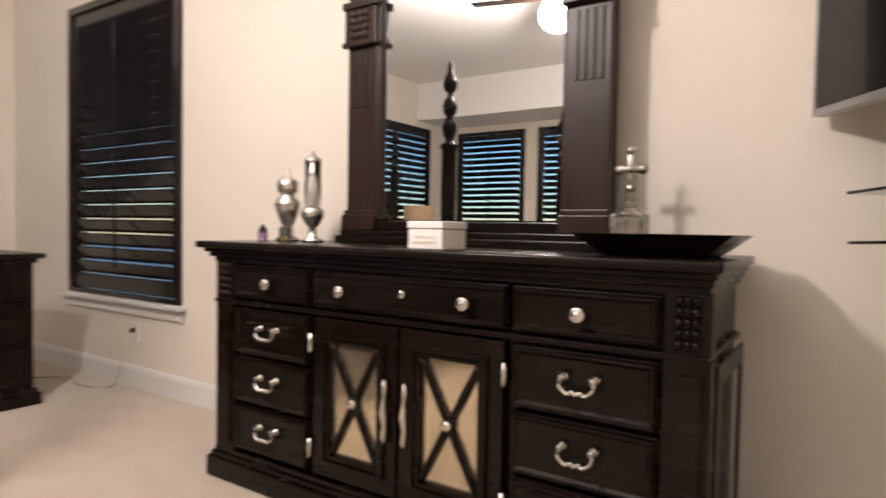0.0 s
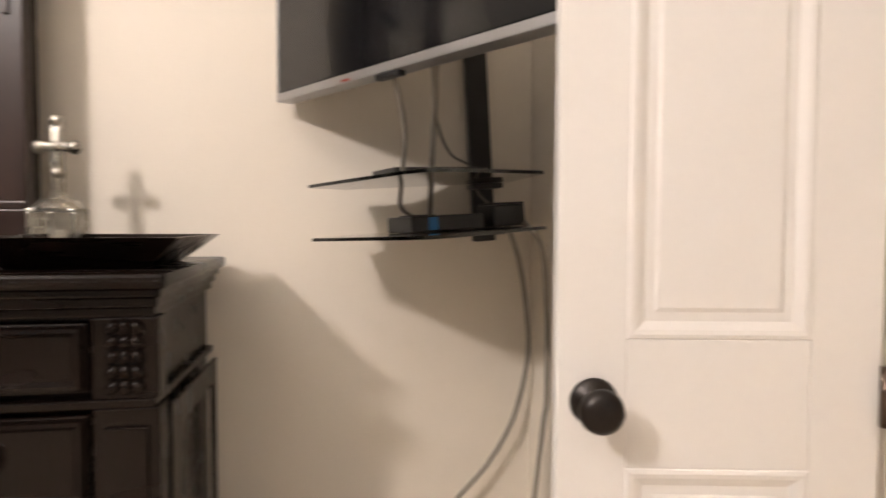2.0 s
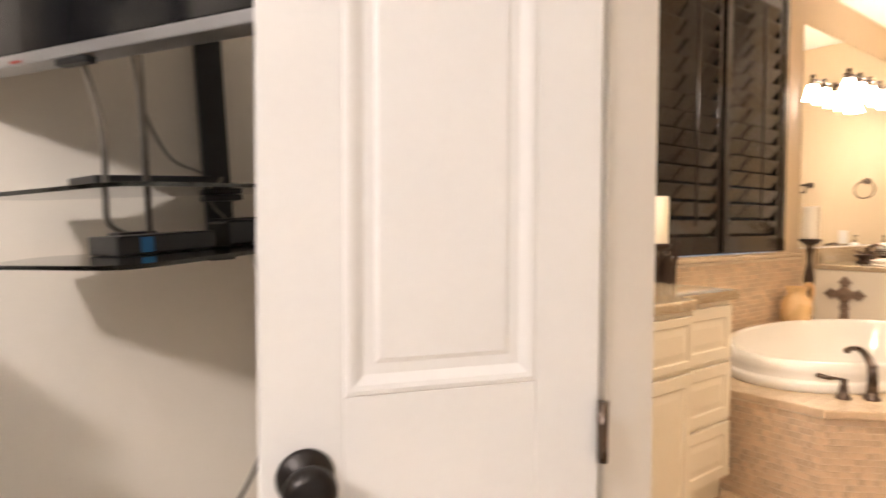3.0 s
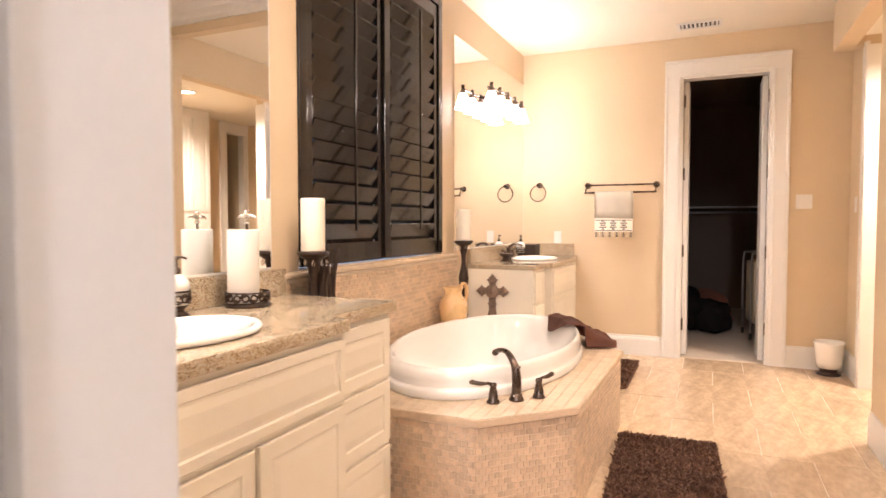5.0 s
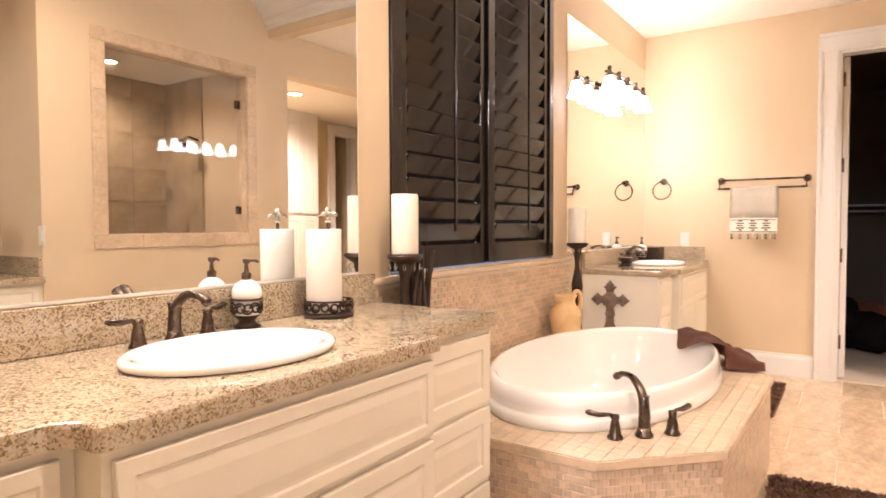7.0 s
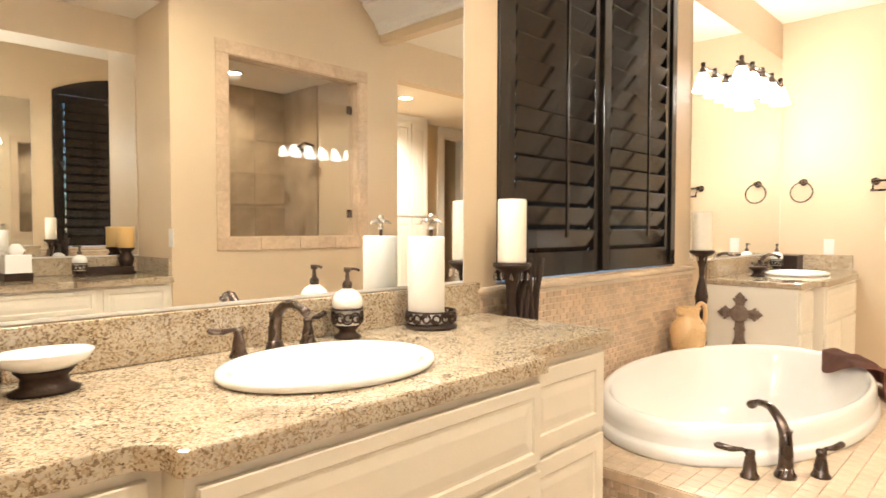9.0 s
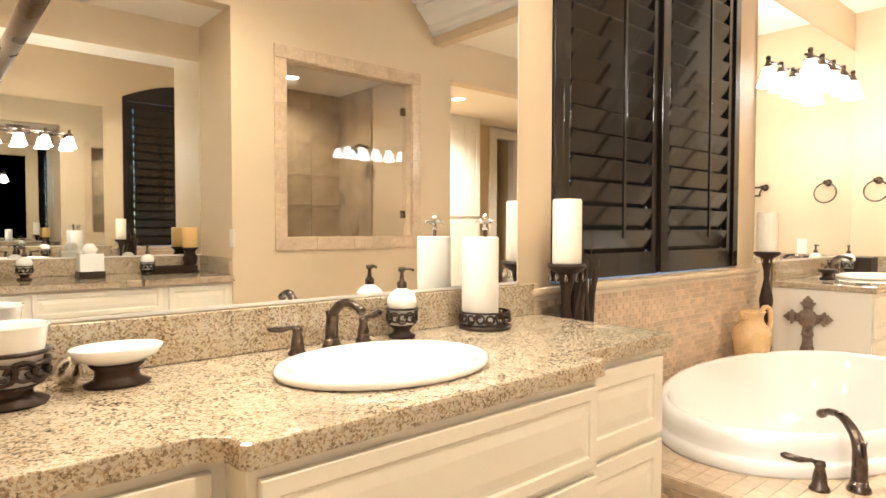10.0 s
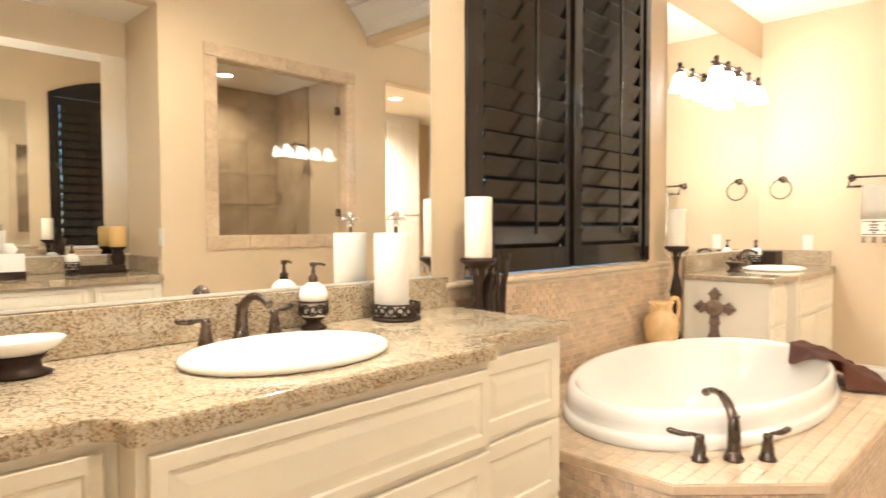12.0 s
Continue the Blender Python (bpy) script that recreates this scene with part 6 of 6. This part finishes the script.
for z in (0.4, 1.25, 1.9):
    part("hinge", boxes((5.315, SHOWER - T - 0.09, z - 0.04, 5.355, SHOWER - T - 0.02, z + 0.04), bevel=0.003), BRONZE, gd, "dark bronze hinge")
shd = thing("shower_head", "dark bronze shower head on an arm", "shower head", at(5.265, 0.10, 1.98, 90))
part("arm", tube([(0, 0, 0), (0, 0.10, 0.02), (0, 0.16, -0.02)], 0.010, 10), BRONZE, shd)
part("head", lathe([(0, 0.03), (0.012, 0.03), (0.02, 0.01), (0.06, -0.005), (0.06, -0.02), (0, -0.022)], 20, pose(0, 0.17, -0.04, 20)), BRONZE, shd, "", True)
structure("trim_shower_band", boxes((RET + T + 0.02, -0.43, 1.42, 5.27, -0.42, 1.445), (RET + T + 0.02, -0.43, 1.72, 5.27, -0.42, 1.745), bevel=0.003), SHOWERTILE, "pencil tile bands in the shower")

# ---- hall: linen cabinet, far door ----
ln = thing("linen_cabinet", "white tall built-in linen cabinet with panel doors", "cabinet", at(7.11, -0.52, 0, 180))
part("body", boxes((0, -0.30, 0, 0.56, 0, 2.518)), WHITE, ln)
for z0, z1 in ((0.12, 1.30), (1.34, 2.42)):
    for x0, x1 in ((0.02, 0.275), (0.285, 0.54)):
        d = part("door", framed(bmesh.new(), x0, z0, x1, z1, -0.301, 0.02, 0.055), WHITE, ln)
casing("trim_hall_door", 0.35, 2.38, pose(8.05, -0.52, 0, 0, 0, 180), 0.13)
structure("door_3", boxes((7.70, -0.62, 0, 7.715, -0.52, 2.42), (8.035, -0.62, 0, 8.05, -0.52, 2.42), (7.715, -0.62, 2.38, 8.035, -0.52, 2.42)), WHITE, "white jamb of the far hall doorway")
rh = thing("robe_hook", "dark bronze robe hook on the hall wall", "hook", at(7.20, -0.52, 1.5))
part("hook", tube([(0, 0, 0), (0, 0.03, 0), (0, 0.05, 0.03), (0, 0.055, 0.05)], 0.008, 8), BRONZE, rh)

# ---- closet ----
hm = thing("laundry_hamper", "cream canvas hamper on a wheeled metal frame", "hamper", at(8.6, 1.44, 0.005, 8))
part("bag", boxes((-0.18, -0.16, 0.16, 0.18, 0.16, 0.80), bevel=0.03), CANVAS, hm, "cream canvas bag")
for x in (-0.2, 0.2):
    part("frame_side", tube(smooth_line([(x, -0.18, 0.08), (x, -0.18, 0.80), (x, -0.12, 0.88), (x, 0.12, 0.88), (x, 0.18, 0.80), (x, 0.18, 0.08)], 4), 0.010, 8), ALUMINIUM, hm)
    for y in (-0.18, 0.18):
        part("wheel", lathe([(0, -0.012), (0.03, -0.012), (0.034, 0), (0.03, 0.012), (0, 0.012)], 16, pose(x, y, 0.036, 90)), BLACK, hm)
part("crossbar", tube([(-0.2, -0.18, 0.12), (0.2, -0.18, 0.12)], 0.010, 8), ALUMINIUM, hm)
random.seed(11)
for i, (x, y, s) in enumerate(((8.75, 2.30, 0.30), (8.9, 2.0, 0.26), (8.65, 1.98, 0.22))):
    bm = bmesh.new()
    bmesh.ops.create_icosphere(bm, subdivisions=3, radius=1)
    for v in bm.verts:
        k = 1 + 0.30 * noise.noise(v.co * 1.7 + Vector((i * 3.1, 0, 0))) + 0.10 * noise.noise(v.co * 5)
        v.co = Vector((v.co.x * s * k, v.co.y * s * k, max(-0.75, v.co.z) * s * 0.9 * k))
    lo = min(v.co.z for v in bm.verts)
    for v in bm.verts:
        v.co.z -= lo
    solid("laundry_bag", bm, (DARKCLOTH, TERRY, DARKCLOTH)[i], "dark soft bag of laundry on the closet floor", "laundry", at(x, y, 0.005), "closet floor piles", "", True)
rd = thing("closet_shelf", "white closet shelf with a hanging rod", "shelf", at(10.9, 2.1, 1.40))
part("board", boxes((-0.32, -1.35, 0, -0.001, 1.45, 0.02), bevel=0.002), WHITE, rd)
part("rod", tube([(-0.26, -1.35, -0.06), (-0.26, 1.45, -0.06)], 0.015, 10), ALUMINIUM, rd)

# ---- far vanity things ----
soap_pump(at(V2X + 1.05, Y0 - 0.10, C, 20), "ivory soap pump on the far vanity")
tc = thing("tissue_cover", "dark woven tissue box on the far vanity", "tissue box", at(V2X + 1.22, Y0 - 0.14, C))
part("box", boxes((-0.085, -0.07, 0, 0.085, 0.07, 0.11), bevel=0.006), IRON, tc)
sd2 = thing("soap_dish", "dark scrolled iron soap dish by the far sink", "soap dish", at(V2X + 0.40, Y0 - 0.17, C))
part("foot", lathe([(0, 0), (0.045, 0), (0.047, 0.006), (0.03, 0.014), (0.03, 0.03), (0.05, 0.045), (0.06, 0.06), (0.056, 0.062), (0, 0.05)], 28, None, 1.2, 0.9), IRON, sd2, "", True)

# ---- alcove vanity things, seen in the mirrors ----
def alc(x, d):
    """x in the room, d in front of the alcove's back wall."""
    return at(x, ALCOVE + d, C, 180)


tx = thing("tissue_box", "ivory tissue cube on a scrolled iron base", "tissue box", alc(2.72, 0.30))
part("cover", boxes((-0.065, -0.065, 0.035, 0.065, 0.065, 0.15), bevel=0.006), PORCELAIN, tx)
part("base", boxes((-0.07, -0.07, 0, 0.07, 0.07, 0.045), bevel=0.004), IRON, tx)
part("tissue", lathe([(0.03, 0.15), (0.045, 0.175), (0.03, 0.195), (0.02, 0.21), (0, 0.205)], 9), PAPER, tx, "white tissue")
soap_pump(alc(3.06, 0.24), "ivory soap pump in the alcove")
soap_pump(alc(2.40, 0.22), "ivory soap jar in a scrolled stand")
pillar_candle(alc(3.37, 0.12), "dark turned candle holder with a yellow pillar candle", [(0, 0), (0.06, 0), (0.06, 0.012), (0.03, 0.03), (0.045, 0.07), (0.05, 0.10), (0.03, 0.14), (0.05, 0.16), (0.055, 0.17), (0, 0.17)], YELLOW_WAX, 0.14)
tl = thing("vanity_tray", "dark scrolled rectangular tray on the alcove vanity", "tray", alc(3.22, 0.16))
part("tray", boxes((-0.16, -0.06, 0, 0.16, 0.06, 0.008), (-0.165, -0.065, 0.008, 0.165, -0.058, 0.05), (-0.165, 0.058, 0.008, 0.165, 0.065, 0.05), (-0.165, -0.058, 0.008, -0.158, 0.058, 0.05), (0.158, -0.058, 0.008, 0.165, 0.058, 0.05), bevel=0.002), IRON, tl)


# ---- floor tiles ----
PITCH = 0.457
bm = bmesh.new()
box(bm, -PITCH / 2 + 0.002, -PITCH / 2 + 0.002, -0.010, PITCH / 2 - 0.002, PITCH / 2 - 0.002, 0.0, 0.002)
FT = finish(bm, "tile", STONE)
random.seed(5)
for i in range(13):
    for j in range(-1, 6):
        x = WB + 0.05 + PITCH * (i + 0.5)
        y = 1.945 + PITCH * (j - 3 + 0.5) + (PITCH / 2 if i % 2 else 0)
        if x + PITCH / 2 > EAST + 0.05 or y + PITCH / 2 > NORTH + 0.25:
            continue
        o = new("tile", FT)
        o.parent = FLOOR
        o.matrix_basis = at(x, y, 0.0005 + random.uniform(-0.0005, 0.0005), random.choice((0, 180)))

# ---- mosaic: brick tiles on the tub front, wainscot under the window ----
MW, MH, MG = 0.050, 0.0235, 0.0022


def tile_mesh(w, h=MH, t=0.0035):
    bm = bmesh.new()
    e = 0.0022
    lay = [[bm.verts.new((x, y, z)) for x, z in ((0, 0), (w, 0), (w, h), (0, h))] for y in (0,)]
    lay.append([bm.verts.new((x, -t + e, z)) for x, z in ((0, 0), (w, 0), (w, h), (0, h))])
    lay.append([bm.verts.new((x, -t, z)) for x, z in ((e, e), (w - e, e), (w - e, h - e), (e, h - e))])
    for a, b in zip(lay, lay[1:]):
        for k in range(4):
            bm.faces.new((a[k], a[(k + 1) % 4], b[(k + 1) % 4], b[k]))
    bm.faces.new(lay[-1])
    return finish(bm, "brick", MOSAIC)


SW = 0.0275                   # the tub front has short tiles, the wainscot long ones
FULL = {w: tile_mesh(w - MG) for w in (MW, SW)}


def courses(length, height, wide):
    out = []
    for r in range(int(height / (MH + MG))):
        z = MG + r * (MH + MG)
        x = -(wide / 2 if r % 2 else 0)
        while x < length:
            a, b = max(x, 0), min(x + wide - MG, length)
            if b - a > 0.008:
                out.append((a, b - a, z))
            x += wide
    return out


def lay_bricks(parent, m, length, height, single, rest_name, wide=MW):
    """Bricks that face -y in m: singles inside the range, the rest joined."""
    verts, faces = [], []
    for x, w, z in courses(length, height, wide):
        if single(x, z) and abs(w - (wide - MG)) < 1e-4:
            o = new("brick", FULL[wide])
            o.parent = parent
            o.matrix_basis = m @ Matrix.Translation((x, 0, z))
        else:
            k, e, t = len(verts), 0.0022, 0.0035
            verts += [(x, 0, z), (x + w, 0, z), (x + w, 0, z + MH), (x, 0, z + MH), (x, -t + e, z), (x + w, -t + e, z), (x + w, -t + e, z + MH), (x, -t + e, z + MH), (x + e, -t, z + e), (x + w - e, -t, z + e), (x + w - e, -t, z + MH - e), (x + e, -t, z + MH - e)]
            for s in (0, 4):
                faces += [(k + s + q, k + s + (q + 1) % 4, k + s + 4 + (q + 1) % 4, k + s + 4 + q) for q in range(4)]
            faces.append((k + 8, k + 9, k + 10, k + 11))
    if faces:
        me = bpy.data.meshes.new(rest_name)
        me.from_pydata(verts, [], faces)
        me.materials.append(MOSAIC)
        o = new(rest_name, me)
        o.parent = parent
        o.matrix_basis = m
        o["kind"] = "stuff"


def face(p, q):
    d = Vector((q[0] - p[0], q[1] - p[1], 0))
    return Matrix.Translation((p[0], p[1], 0)) @ Euler((0, 0, math.atan2(d.y, d.x))).to_matrix().to_4x4(), d.length


# small square tiles on the deck round the tub
def clip(poly, a, b):
    """The part of poly on the left of the line from a to b."""
    ex, ey = b[0] - a[0], b[1] - a[1]
    side = [ex * (y - a[1]) - ey * (x - a[0]) for x, y in poly]
    out = []
    for k in range(len(poly)):
        p, q, u, w = poly[k - 1], poly[k], side[k - 1], side[k]
        if (u >= 0) != (w >= 0):
            f = u / (u - w)
            out.append((p[0] + (q[0] - p[0]) * f, p[1] + (q[1] - p[1]) * f))
        if w >= 0:
            out.append(q)
    return out


DP, DG = 0.0508, 0.0017
SQUARE = prism([(0, 0), (DP - DG, 0), (DP - DG, DP - DG), (0, DP - DG)], 0, 0.0035, 0.0008)
SQUARE = finish(SQUARE, "tile", DECKTILE)
EDGE = [(3.625, NORTH - 0.016), (3.625, 2.774), (3.944, 2.455), (5.137, 2.435), (5.715, 2.953), (5.715, NORTH - 0.016)]
rest = bmesh.new()
for i in range(42):
    for j in range(25):
        x, y = 3.62 + DP * i, 2.41 + DP * j
        cell = [(x, y), (x + DP - DG, y), (x + DP - DG, y + DP - DG), (x, y + DP - DG)]
        if min(((px - TC.x) / TA) ** 2 + ((py - TC.y) / TB) ** 2 for px, py in cell) < 0.93:
            continue
        cut = cell
        for a, b in zip(EDGE, EDGE[1:] + EDGE[:1]):
            cut = clip(cut, a, b) if len(cut) > 2 else cut
        if len(cut) < 3:
            continue
        if cut == cell and x < 4.75 and y < 3.1:
            o = new("tile", SQUARE)
            o.parent = deck
            o.matrix_basis = at(x, y, DECK + 0.0002)
        else:
            prism(cut, DECK + 0.0002, DECK + 0.0037, 0, rest)
o = part("tile_field", rest, DECKTILE, deck)
o["kind"] = "stuff"
HT = DECK - 0.03
for a, b, keep in ((1, 2, lambda x, z: z > 0.02), (0, 1, lambda x, z: False), (2, 3, lambda x, z: False)):
    m, length = face(core[a], core[b])
    lay_bricks(deck, m, length, HT, keep, "brick_field", SW)
m, length = face(core[3], core[4])
lay_bricks(deck, m, length, HT, lambda x, z: False, "brick_field", SW)
wain = structure("wall_wainscot", boxes((3.56, NORTH - 0.014, DECK + 0.001, 5.50, NORTH - 0.001, WZ0 - 0.036)), GROUT, "brick mosaic wainscot behind the tub")
lay_bricks(wain, Matrix.Translation((3.56, NORTH - 0.014, DECK)), 5.50 - 3.56, WZ0 - 0.038 - DECK, lambda x, z: 0.15 < x < 0.70, "brick_field")

# ---- shower wall tiles ----
bm = bmesh.new()
box(bm, 0.002, -0.002, 0.002, 0.325, 0.006, 0.325, 0.002)
SHT = finish(bm, "tile", SHOWERTILE)
shower = bpy.data.objects["wall_shower"]
for i in range(5):
    for j in range(3, 8):
        if RET + T + 0.02 + 0.327 * (i + 1) > 5.27:
            continue
        o = new("tile", SHT)
        o.parent = shower
        o.matrix_basis = at(RET + T + 0.02 + 0.327 * i, -0.43, 0.09 + 0.327 * j)
